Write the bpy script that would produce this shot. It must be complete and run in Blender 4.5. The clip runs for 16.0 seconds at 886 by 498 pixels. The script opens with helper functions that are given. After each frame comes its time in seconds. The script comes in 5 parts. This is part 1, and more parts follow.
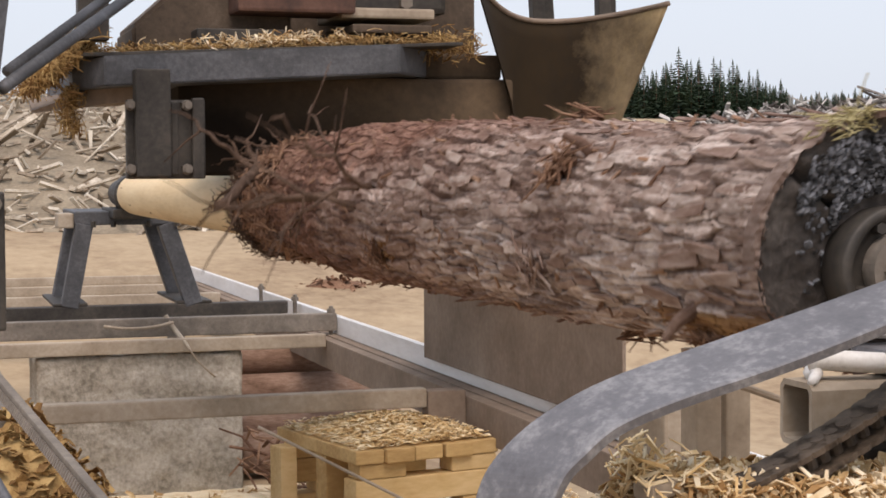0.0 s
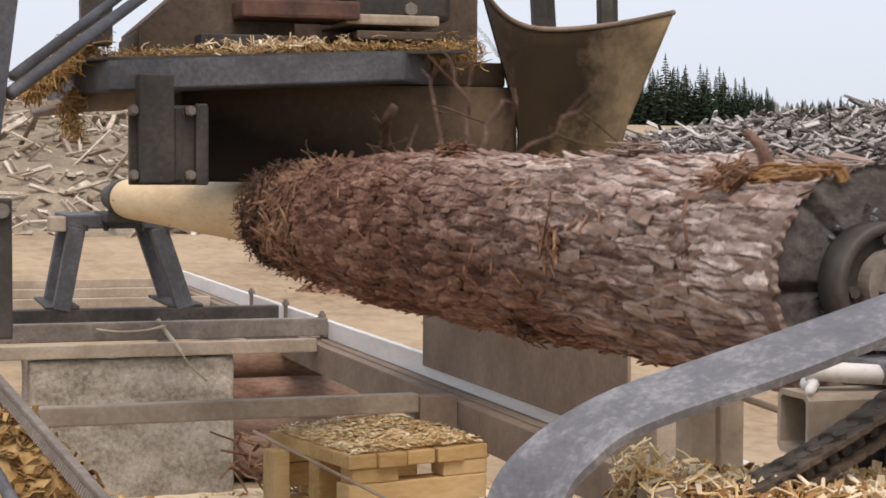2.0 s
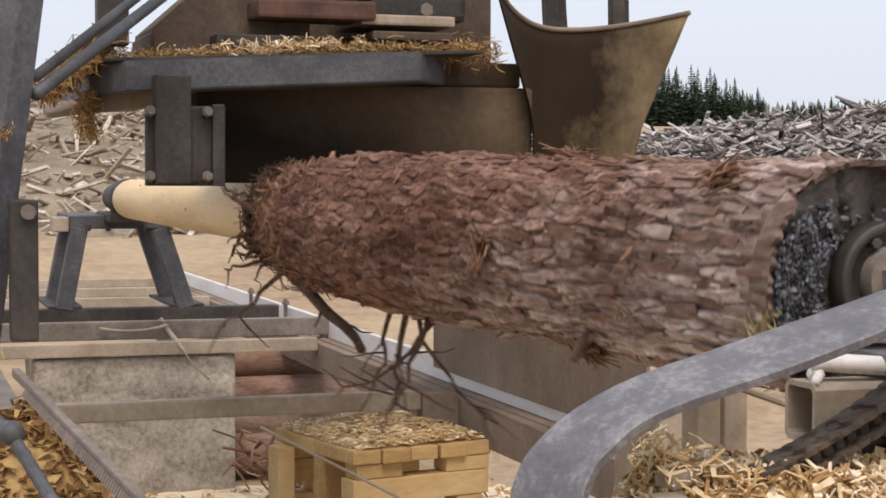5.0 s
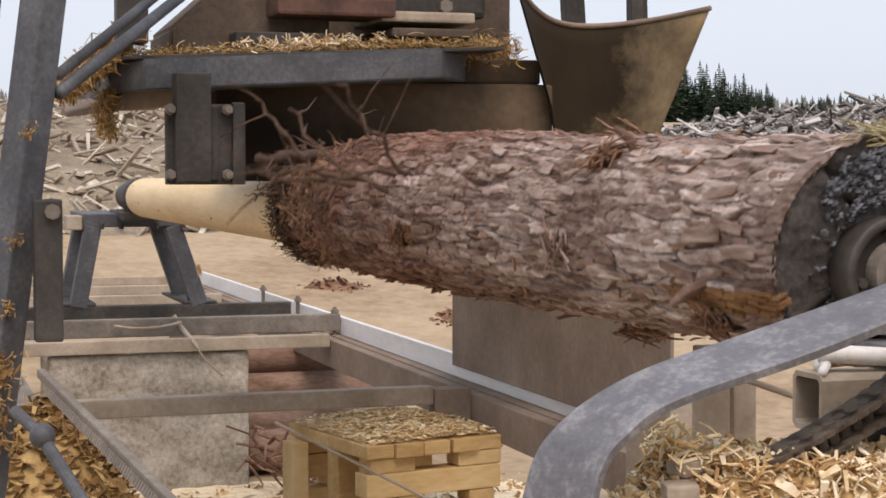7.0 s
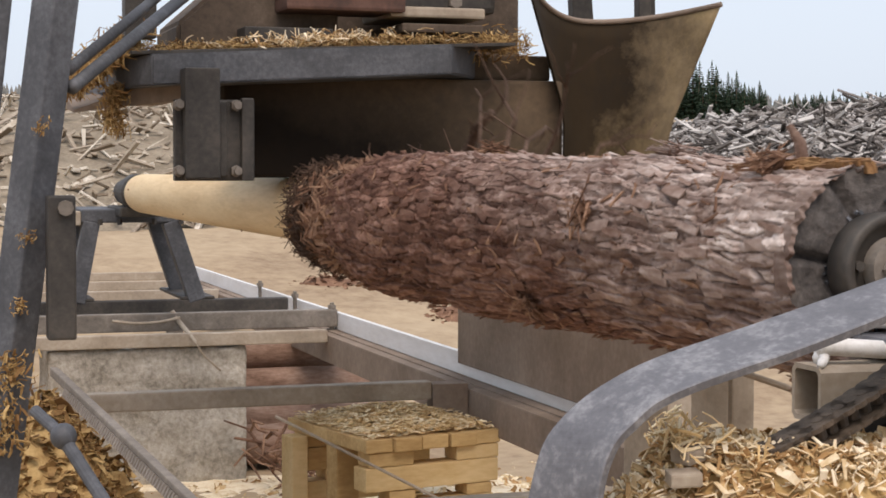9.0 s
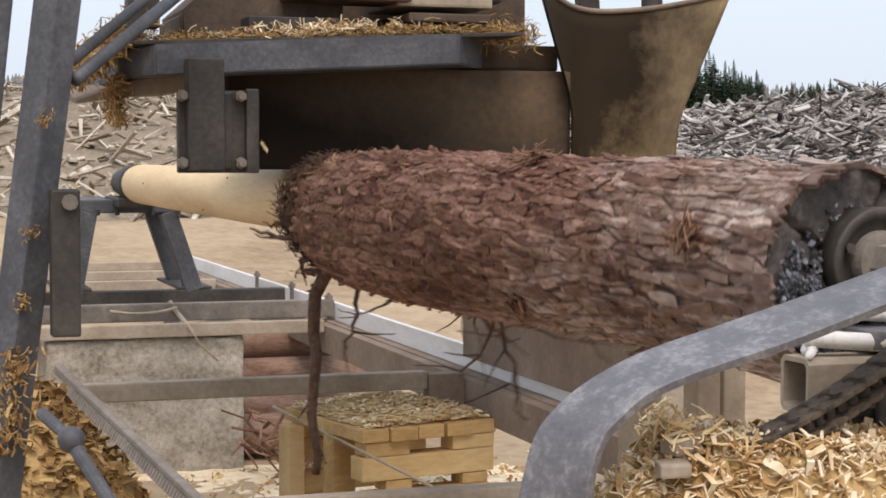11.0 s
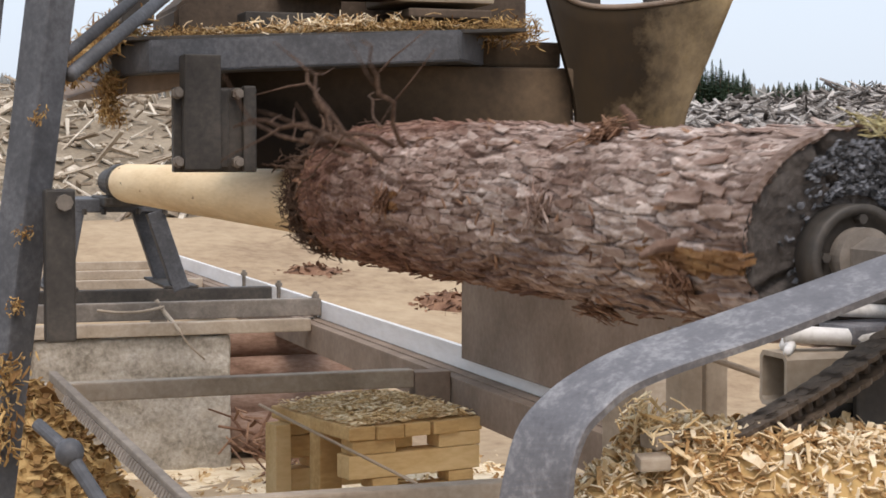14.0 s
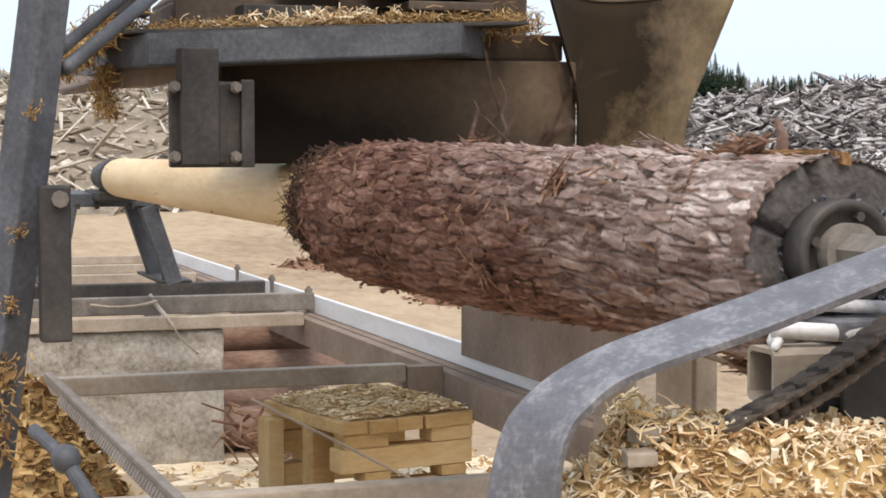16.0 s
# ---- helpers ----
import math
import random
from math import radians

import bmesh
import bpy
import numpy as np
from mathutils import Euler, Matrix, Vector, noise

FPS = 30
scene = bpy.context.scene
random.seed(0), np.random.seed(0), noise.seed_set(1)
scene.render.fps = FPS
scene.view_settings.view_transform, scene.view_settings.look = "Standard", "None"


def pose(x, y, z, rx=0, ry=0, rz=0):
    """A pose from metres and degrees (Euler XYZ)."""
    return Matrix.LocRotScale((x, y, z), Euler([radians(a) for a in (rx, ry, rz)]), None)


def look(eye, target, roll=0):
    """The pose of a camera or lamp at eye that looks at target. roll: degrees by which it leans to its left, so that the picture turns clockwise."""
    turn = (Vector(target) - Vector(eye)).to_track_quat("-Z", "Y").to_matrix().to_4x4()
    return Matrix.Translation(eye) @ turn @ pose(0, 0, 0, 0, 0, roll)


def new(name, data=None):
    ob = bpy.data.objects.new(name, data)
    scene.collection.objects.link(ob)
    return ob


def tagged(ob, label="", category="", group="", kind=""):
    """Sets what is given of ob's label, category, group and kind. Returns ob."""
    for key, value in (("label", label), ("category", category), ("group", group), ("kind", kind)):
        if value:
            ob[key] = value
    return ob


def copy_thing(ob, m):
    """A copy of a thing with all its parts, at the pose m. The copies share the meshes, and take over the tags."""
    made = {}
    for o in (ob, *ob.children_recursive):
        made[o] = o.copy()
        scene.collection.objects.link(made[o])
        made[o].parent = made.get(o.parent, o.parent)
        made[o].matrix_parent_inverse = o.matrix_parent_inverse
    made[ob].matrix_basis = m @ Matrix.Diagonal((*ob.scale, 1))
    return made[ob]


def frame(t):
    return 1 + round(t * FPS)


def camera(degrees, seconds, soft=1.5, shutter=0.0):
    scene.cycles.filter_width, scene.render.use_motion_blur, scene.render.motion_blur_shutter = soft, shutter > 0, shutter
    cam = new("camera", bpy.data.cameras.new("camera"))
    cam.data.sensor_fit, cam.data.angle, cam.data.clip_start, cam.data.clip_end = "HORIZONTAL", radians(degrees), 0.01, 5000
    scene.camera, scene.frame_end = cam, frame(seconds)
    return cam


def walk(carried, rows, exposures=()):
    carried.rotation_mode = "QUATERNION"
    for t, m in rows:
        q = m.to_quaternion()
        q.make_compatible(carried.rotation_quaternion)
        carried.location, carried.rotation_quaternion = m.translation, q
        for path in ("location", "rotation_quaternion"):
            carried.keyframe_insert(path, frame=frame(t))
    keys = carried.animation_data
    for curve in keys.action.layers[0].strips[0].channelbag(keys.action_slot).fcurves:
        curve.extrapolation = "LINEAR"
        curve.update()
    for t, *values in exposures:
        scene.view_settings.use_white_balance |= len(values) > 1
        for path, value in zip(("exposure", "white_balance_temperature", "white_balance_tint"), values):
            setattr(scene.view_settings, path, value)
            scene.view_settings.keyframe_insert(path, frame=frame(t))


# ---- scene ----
# camera: hand-held, almost still, looking along the lathe from its headstock end
cam = camera(29.3, 16.0, soft=1.7, shutter=0.12)
CAM_ROWS = (
    # seconds, x, y, z, heading from +y towards +x, downward tilt, roll
    (0, 0.136, 0.180, 1.487, 17.49, 2.67, -0.22),
    (0.5, 0.111, 0.151, 1.491, 17.76, 2.65, -0.09),
    (1, 0.103, 0.144, 1.494, 17.84, 2.59, 0.04),
    (1.5, 0.100, 0.141, 1.494, 17.90, 2.54, 0.20),
    (2, 0.094, 0.134, 1.498, 17.98, 2.52, 0.24),
    (2.5, 0.077, 0.117, 1.498, 18.16, 2.46, 0.33),
    (3, 0.060, 0.097, 1.500, 18.32, 2.44, 0.43),
    (3.5, 0.050, 0.085, 1.499, 18.39, 2.42, 0.40),
    (4, 0.042, 0.075, 1.498, 18.41, 2.44, 0.38),
    (6.5, 0.005, 0.012, 1.500, 18.01, 2.59, -0.02),
    (7, 0.000, 0.000, 1.500, 17.97, 2.60, 0.00),
    (7.5, -0.008, -0.012, 1.501, 18.00, 2.61, -0.03),
    (8, -0.017, -0.023, 1.501, 18.07, 2.61, 0.06),
    (8.5, -0.028, -0.036, 1.502, 18.14, 2.65, 0.08),
    (9, -0.036, -0.045, 1.500, 18.22, 2.71, 0.14),
    (11.5, -0.043, -0.081, 1.509, 18.34, 3.14, 0.12),
    (12, -0.044, -0.084, 1.506, 18.40, 3.16, 0.14),
    (12.5, -0.044, -0.088, 1.507, 18.48, 3.16, 0.09),
    (13, -0.044, -0.094, 1.506, 18.56, 3.14, 0.11),
    (13.5, -0.044, -0.094, 1.505, 18.66, 3.11, 0.06),
    (14, -0.044, -0.100, 1.506, 18.74, 3.10, 0.08),
    (14.5, -0.046, -0.104, 1.508, 18.87, 3.13, 0.08),
    (15, -0.047, -0.111, 1.510, 18.92, 3.21, 0.11),
    (15.5, -0.042, -0.109, 1.508, 18.93, 3.28, 0.10),
    (16, -0.038, -0.107, 1.509, 18.92, 3.31, 0.06),
)


def aim(x, y, z, heading, tilt, roll):
    a, b = radians(heading), radians(tilt)
    way = Vector((math.sin(a) * math.cos(b), math.cos(a) * math.cos(b), -math.sin(b)))
    return look((x, y, z), Vector((x, y, z)) + way, roll)


walk(cam, [(r[0], aim(*r[1:])) for r in CAM_ROWS],
     exposures=[(0, 0.09, 7200, 20), (7.0, 0.11, 7150, 20), (9.0, 0.12, 7000, 18), (11.5, 0.19, 6950, 17), (14.5, 0.17, 6900, 17), (15.2, 0.34, 6850, 16), (16.0, 0.40, 6750, 15)])

# overcast daylight
world = bpy.data.worlds.new("overcast_sky")
scene.world = world
world.use_nodes = True
wn = world.node_tree.nodes
sky = wn.new("ShaderNodeTexSky")
sky.sky_type = "NISHITA"
sky.sun_disc = False
sky.sun_elevation = radians(55)
sky.sun_rotation = radians(200)
sky.air_density = 1.0
sky.dust_density = 4.0
haze = wn.new("ShaderNodeMix")
haze.data_type = "RGBA"
haze.inputs[0].default_value = 0.72
haze.inputs[7].default_value = (7.0, 8.5, 10.0, 1)
world.node_tree.links.new(sky.outputs[0], haze.inputs[6])
world.node_tree.links.new(haze.outputs[2], wn["Background"].inputs[0])
wn["Background"].inputs[1].default_value = 0.115

sun = new("sun", bpy.data.lights.new("sun", "SUN"))
sun.data.energy = 2.1
sun.data.angle = radians(32)
sun.data.color = (1.0, 0.96, 0.9)
sun.matrix_world = look((-0.6, -5.6, 9.0), (0, 0, 0))


# ---------------------------------------------------------------- materials
def material(name, colours, scale=6.0, fine=60.0, rough=0.8, metal=0.0, bump=0.3, stretch=(1, 1, 1), detail=0.35, dist=0.01, vary=0.0):
    """Two scales of noise mix the colours; the finer one also gives relief."""
    m = bpy.data.materials.new(name)
    m.use_nodes = True
    n, l = m.node_tree.nodes, m.node_tree.links
    bsdf = n["Principled BSDF"]
    co = n.new("ShaderNodeTexCoord")
    mp = n.new("ShaderNodeMapping")
    mp.inputs["Scale"].default_value = stretch
    l.new(co.outputs["Object"], mp.inputs["Vector"])
    big, small = n.new("ShaderNodeTexNoise"), n.new("ShaderNodeTexNoise")
    for tex, s, d in ((big, scale, 5.0), (small, fine, 4.0)):
        tex.inputs["Scale"].default_value = s
        tex.inputs["Detail"].default_value = d
        tex.inputs["Roughness"].default_value = 0.65
        l.new(mp.outputs[0], tex.inputs["Vector"])
    mix = n.new("ShaderNodeMix")
    mix.inputs[0].default_value = detail
    l.new(big.outputs["Fac"], mix.inputs[2])
    l.new(small.outputs["Fac"], mix.inputs[3])
    fac = mix.outputs[0]
    if vary:
        geo = n.new("ShaderNodeNewGeometry")
        obi = n.new("ShaderNodeObjectInfo")
        add = n.new("ShaderNodeMath")
        add.operation = "ADD"
        l.new(geo.outputs["Random Per Island"], add.inputs[0])
        l.new(obi.outputs["Random"], add.inputs[1])
        frac = n.new("ShaderNodeMath")
        frac.operation = "FRACT"
        l.new(add.outputs[0], frac.inputs[0])
        ma = n.new("ShaderNodeMapRange")
        ma.inputs[3].default_value, ma.inputs[4].default_value = -vary, vary
        l.new(frac.outputs[0], ma.inputs[0])
        ad = n.new("ShaderNodeMath")
        ad.operation = "ADD"
        l.new(fac, ad.inputs[0])
        l.new(ma.outputs[0], ad.inputs[1])
        fac = ad.outputs[0]
    ramp = n.new("ShaderNodeValToRGB")
    el = ramp.color_ramp.elements
    lo, hi = 0.34, 0.66
    for i, c in enumerate(colours):
        p = lo + (hi - lo) * i / max(1, len(colours) - 1)
        e = el[i] if i < 2 else el.new(p)
        e.position, e.color = p, (*c, 1)
    l.new(fac, ramp.inputs[0])
    l.new(ramp.outputs[0], bsdf.inputs["Base Color"])
    rr = n.new("ShaderNodeMapRange")
    rr.inputs[3].default_value, rr.inputs[4].default_value = max(0.05, rough - 0.12), min(1.0, rough + 0.12)
    l.new(small.outputs["Fac"], rr.inputs[0])
    l.new(rr.outputs[0], bsdf.inputs["Roughness"])
    bsdf.inputs["Metallic"].default_value = metal
    bsdf.inputs["Specular IOR Level"].default_value = 0.2 if rough >= 0.8 else 0.45
    if bump:
        b = n.new("ShaderNodeBump")
        b.inputs["Strength"].default_value, b.inputs["Distance"].default_value = bump, dist
        l.new(mix.outputs[0], b.inputs["Height"])
        l.new(b.outputs[0], bsdf.inputs["Normal"])
    return m


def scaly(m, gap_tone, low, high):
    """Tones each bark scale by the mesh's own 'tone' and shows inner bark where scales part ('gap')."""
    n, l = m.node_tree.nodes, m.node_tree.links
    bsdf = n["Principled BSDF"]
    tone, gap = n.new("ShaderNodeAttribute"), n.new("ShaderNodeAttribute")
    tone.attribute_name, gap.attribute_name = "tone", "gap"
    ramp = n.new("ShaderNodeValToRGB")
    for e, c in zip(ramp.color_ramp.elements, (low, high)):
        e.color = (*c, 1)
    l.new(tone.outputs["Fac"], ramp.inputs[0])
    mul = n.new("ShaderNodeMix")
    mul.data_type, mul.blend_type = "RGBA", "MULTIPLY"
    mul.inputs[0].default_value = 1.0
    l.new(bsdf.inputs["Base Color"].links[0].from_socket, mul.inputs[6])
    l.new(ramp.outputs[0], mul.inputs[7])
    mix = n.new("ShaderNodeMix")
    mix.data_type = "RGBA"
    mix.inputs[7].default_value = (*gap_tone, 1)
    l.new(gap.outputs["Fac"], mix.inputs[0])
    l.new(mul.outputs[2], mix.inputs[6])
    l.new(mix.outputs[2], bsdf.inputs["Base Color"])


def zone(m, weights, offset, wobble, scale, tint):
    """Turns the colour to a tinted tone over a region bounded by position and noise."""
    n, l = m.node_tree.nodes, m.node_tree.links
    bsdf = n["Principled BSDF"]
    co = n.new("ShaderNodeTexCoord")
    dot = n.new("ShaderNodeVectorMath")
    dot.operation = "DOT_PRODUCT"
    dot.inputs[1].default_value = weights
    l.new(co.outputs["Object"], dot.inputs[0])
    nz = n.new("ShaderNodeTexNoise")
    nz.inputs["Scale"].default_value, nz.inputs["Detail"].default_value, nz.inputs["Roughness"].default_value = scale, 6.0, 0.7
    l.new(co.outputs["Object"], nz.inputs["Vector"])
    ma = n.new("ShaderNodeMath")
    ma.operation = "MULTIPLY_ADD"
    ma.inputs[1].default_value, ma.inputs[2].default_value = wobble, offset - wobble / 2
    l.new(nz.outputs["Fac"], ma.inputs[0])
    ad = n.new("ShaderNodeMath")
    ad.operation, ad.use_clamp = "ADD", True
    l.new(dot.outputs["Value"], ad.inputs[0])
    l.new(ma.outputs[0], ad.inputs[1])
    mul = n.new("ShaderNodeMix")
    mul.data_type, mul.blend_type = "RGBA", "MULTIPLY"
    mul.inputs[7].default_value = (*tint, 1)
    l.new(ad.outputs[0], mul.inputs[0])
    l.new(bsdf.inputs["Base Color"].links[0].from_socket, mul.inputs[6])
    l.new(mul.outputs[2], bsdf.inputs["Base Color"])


M_BARK = material("bark", [(0.16, 0.1, 0.08), (0.3, 0.22, 0.185), (0.46, 0.38, 0.34), (0.66, 0.585, 0.545)], 5, 70, 0.95, 0, 0.8, (1, 0.35, 1), 0.5, 0.004)
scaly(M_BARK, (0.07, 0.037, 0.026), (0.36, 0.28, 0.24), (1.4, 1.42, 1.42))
zone(M_BARK, (3.4, 0.85, 1.3), -1.85, 1.8, 5, (0.5, 0.34, 0.28))
M_REDBARK = material("torn_red_bark", [(0.08, 0.04, 0.028), (0.17, 0.09, 0.062), (0.25, 0.145, 0.105), (0.36, 0.24, 0.18)], 6, 90, 0.95, 0, 0.9, (1, 0.4, 1), 0.5, 0.005)
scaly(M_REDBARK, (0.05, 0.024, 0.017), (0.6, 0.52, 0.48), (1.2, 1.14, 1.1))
M_FLAKE = material("bark_flake", [(0.11, 0.06, 0.045), (0.21, 0.135, 0.105), (0.34, 0.255, 0.215), (0.5, 0.43, 0.385)], 9, 80, 0.95, 0, 0.5, (1, 0.3, 1), 0.35, 0.006, 0.06)
zone(M_FLAKE, (3.4, 0.85, 1.3), -1.85, 1.8, 5, (0.5, 0.35, 0.29))
M_FIBRE = material("bark_fibre", [(0.09, 0.045, 0.028), (0.2, 0.11, 0.07), (0.33, 0.2, 0.13)], 9, 90, 0.95, 0, 0.4, (1, 1, 1), 0.4, 0.005, 0.12)
M_CAMBIUM = material("torn_wood", [(0.1, 0.05, 0.025), (0.2, 0.1, 0.045), (0.34, 0.2, 0.09)], 14, 90, 0.9, 0, 0.5, (1, 0.3, 1), 0.4)
M_POLE = material("peeled_wood", [(0.55, 0.38, 0.2), (0.70, 0.52, 0.3), (0.80, 0.63, 0.4)], 7, 90, 0.7, 0, 0.25, (1, 0.12, 1), 0.3, 0.004)
M_ENDGRAIN = material("end_grain", [(0.02, 0.017, 0.016), (0.06, 0.05, 0.044), (0.13, 0.112, 0.1)], 10, 120, 0.75, 0, 0.8, (1, 1, 1), 0.45, 0.008)
M_GRAIN_CHIP = material("rough_grain", [(0.015, 0.016, 0.018), (0.06, 0.062, 0.068), (0.19, 0.2, 0.225)], 40, 160, 0.7, 0, 0.6, (1, 1, 1), 0.4, 0.004, 0.2)
M_STEEL = material("weathered_steel", [(0.11, 0.093, 0.077), (0.185, 0.158, 0.132), (0.29, 0.25, 0.21)], 5, 70, 0.7, 0.1, 0.2, (1, 1, 1), 0.35, 0.004)
M_DARK = material("black_steel", [(0.022, 0.019, 0.017), (0.05, 0.044, 0.038), (0.095, 0.08, 0.066)], 5, 60, 0.6, 0.2, 0.25, (1, 1, 1), 0.35, 0.005)
M_SLATE = material("slate_grey_steel", [(0.042, 0.043, 0.047), (0.075, 0.077, 0.084), (0.135, 0.138, 0.15)], 6, 80, 0.6, 0.15, 0.2, (1, 1, 1), 0.4, 0.004)
M_COVER = material("dusty_dark_cover", [(0.06, 0.045, 0.034), (0.105, 0.078, 0.058), (0.17, 0.13, 0.098)], 4, 60, 0.8, 0.1, 0.2)
M_LIMB = material("limb_bark", [(0.04, 0.024, 0.017), (0.09, 0.055, 0.038), (0.17, 0.11, 0.08)], 14, 90, 0.95, 0, 0.6, (1, 1, 1), 0.4, 0.005)
M_PALE = material("dusty_steel", [(0.24, 0.19, 0.14), (0.36, 0.295, 0.225), (0.48, 0.41, 0.33)], 4, 60, 0.75, 0.1, 0.15, (1, 1, 1), 0.3, 0.003)
M_PANEL = material("brown_dusty_sheet", [(0.175, 0.13, 0.098), (0.24, 0.183, 0.142), (0.32, 0.25, 0.198)], 2.5, 40, 0.85, 0, 0.1, (1, 1, 1), 0.25, 0.003)
M_GREY = material("grey_painted_steel", [(0.105, 0.104, 0.113), (0.15, 0.149, 0.16), (0.29, 0.288, 0.295)], 22, 120, 0.55, 0.15, 0.15, (1, 1, 1), 0.4, 0.003)
M_RAIL = material("worn_rail", [(0.55, 0.54, 0.53), (0.72, 0.71, 0.70), (0.84, 0.84, 0.84)], 4, 60, 0.5, 0.0, 0.1, (1, 0.2, 1), 0.3, 0.002)
M_WHITE = material("white_pipe", [(0.4, 0.38, 0.35), (0.66, 0.64, 0.61), (0.8, 0.79, 0.77)], 12, 80, 0.55, 0, 0.25, (1, 1, 1), 0.4, 0.004)
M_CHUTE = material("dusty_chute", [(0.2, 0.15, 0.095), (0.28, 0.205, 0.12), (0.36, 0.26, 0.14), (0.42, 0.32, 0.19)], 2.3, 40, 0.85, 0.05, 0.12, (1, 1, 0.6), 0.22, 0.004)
# ochre blackens towards the chute's top and its deck side
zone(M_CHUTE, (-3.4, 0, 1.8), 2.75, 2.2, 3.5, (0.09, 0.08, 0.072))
M_UNDER = material("brown_housing", [(0.06, 0.042, 0.028), (0.095, 0.067, 0.044), (0.15, 0.105, 0.066)], 3, 40, 0.9, 0, 0.2, (1, 1, 1), 0.3, 0.005)
# brown turns blackish towards the bottom and the operator's side
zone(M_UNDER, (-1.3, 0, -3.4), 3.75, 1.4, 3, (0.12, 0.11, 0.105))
M_RED = material("faded_red_paint", [(0.05, 0.028, 0.022), (0.11, 0.055, 0.04), (0.17, 0.095, 0.07)], 6, 50, 0.75, 0.1, 0.2)
M_CONCRETE = material("rough_concrete", [(0.17, 0.15, 0.12), (0.36, 0.325, 0.275), (0.52, 0.48, 0.42)], 5, 45, 0.95, 0, 0.9, (1, 1, 1), 0.5, 0.012)
M_TIMBER = material("sawn_timber", [(0.4, 0.25, 0.105), (0.56, 0.38, 0.175), (0.67, 0.49, 0.26)], 5, 60, 0.8, 0, 0.3, (0.3, 1, 1), 0.35, 0.004, 0.1)
M_CHIP = material("wood_chip", [(0.36, 0.21, 0.09), (0.56, 0.39, 0.2), (0.7, 0.55, 0.35), (0.82, 0.71, 0.53)], 15, 90, 0.85, 0, 0.2, (1, 1, 1), 0.3, 0.003, 0.2)
M_FRESH = material("fresh_shaving", [(0.52, 0.34, 0.15), (0.7, 0.5, 0.26), (0.8, 0.63, 0.38), (0.86, 0.74, 0.52)], 15, 90, 0.85, 0, 0.2, (1, 1, 1), 0.3, 0.003, 0.2)
M_STRAW = material("bark_straw", [(0.17, 0.09, 0.035), (0.33, 0.2, 0.08), (0.5, 0.34, 0.15)], 15, 90, 0.9, 0, 0.2, (1, 1, 1), 0.3, 0.003, 0.2)
M_SAWDUST = material("sawdust_ground", [(0.24, 0.165, 0.105), (0.38, 0.285, 0.185), (0.47, 0.365, 0.245)], 0.6, 9, 0.95, 0, 0.7, (1, 1, 1), 0.4, 0.03)
M_SLAB = material("grey_slab_wood", [(0.06, 0.052, 0.047), (0.17, 0.15, 0.135), (0.29, 0.265, 0.245), (0.52, 0.49, 0.46)], 3, 40, 0.9, 0, 0.3, (1, 1, 1), 0.3, 0.005, 0.22)
M_TANSLAB = material("tan_slab_wood", [(0.2, 0.155, 0.11), (0.31, 0.25, 0.19), (0.43, 0.365, 0.285), (0.62, 0.56, 0.47)], 3, 40, 0.9, 0, 0.3, (1, 1, 1), 0.3, 0.005, 0.2)
M_HEAP = material("old_chip_heap", [(0.15, 0.12, 0.085), (0.25, 0.205, 0.15), (0.36, 0.3, 0.22)], 2.5, 30, 0.95, 0, 0.6, (1, 1, 1), 0.4, 0.02)
M_REDLOG = material("reddish_log", [(0.13, 0.075, 0.05), (0.24, 0.15, 0.11), (0.34, 0.25, 0.2)], 6, 60, 0.95, 0, 0.8, (0.4, 1, 1), 0.4, 0.01)
M_NEEDLE = material("spruce_green", [(0.02, 0.036, 0.024), (0.036, 0.062, 0.036), (0.055, 0.085, 0.05)], 1.5, 9, 0.9, 0, 0.0, (1, 1, 1), 0.4, 0.01, 0.15)
# distance haze is mixed into this wood's grey colour
M_FARWOOD = material("haze_toned_wood", [(0.15, 0.15, 0.14), (0.2, 0.2, 0.185), (0.26, 0.26, 0.245)], 0.3, 3, 0.95, 0, 0.0, (1, 1, 1), 0.4, 0.01, 0.1)
M_CHAIN = material("rusty_chain", [(0.04, 0.03, 0.021), (0.09, 0.066, 0.047), (0.16, 0.12, 0.088)], 20, 120, 0.7, 0.3, 0.4, (1, 1, 1), 0.4, 0.004)
M_LICHEN = material("pale_lichen", [(0.26, 0.22, 0.1), (0.38, 0.33, 0.17), (0.48, 0.43, 0.26)], 20, 120, 0.95, 0, 0.2)


# ---------------------------------------------------------------- mesh helpers
def part(name, bm, mat, parent=None, label="", smooth=False):
    """Links a bmesh as one mesh object, under parent if one is given."""
    me = bpy.data.meshes.new(name)
    bm.to_mesh(me)
    bm.free()
    return mesh_object(name, me, mat, parent, label, smooth)


def mesh_object(name, me, mat, parent=None, label="", smooth=False):
    for m in (mat if isinstance(mat, (list, tuple)) else [mat]):
        me.materials.append(m)
    if smooth:
        me.polygons.foreach_set("use_smooth", [True] * len(me.polygons))
    ob = new(name, me)
    if parent is not None:
        ob.parent = parent
    if label:
        tagged(ob, label)
    return ob


def arrays(name, verts, faces, mat, parent=None, label="", smooth=False):
    me = bpy.data.meshes.new(name)
    me.from_pydata([tuple(v) for v in verts], [], [tuple(f) for f in faces])
    me.update()
    return mesh_object(name, me, mat, parent, label, smooth)


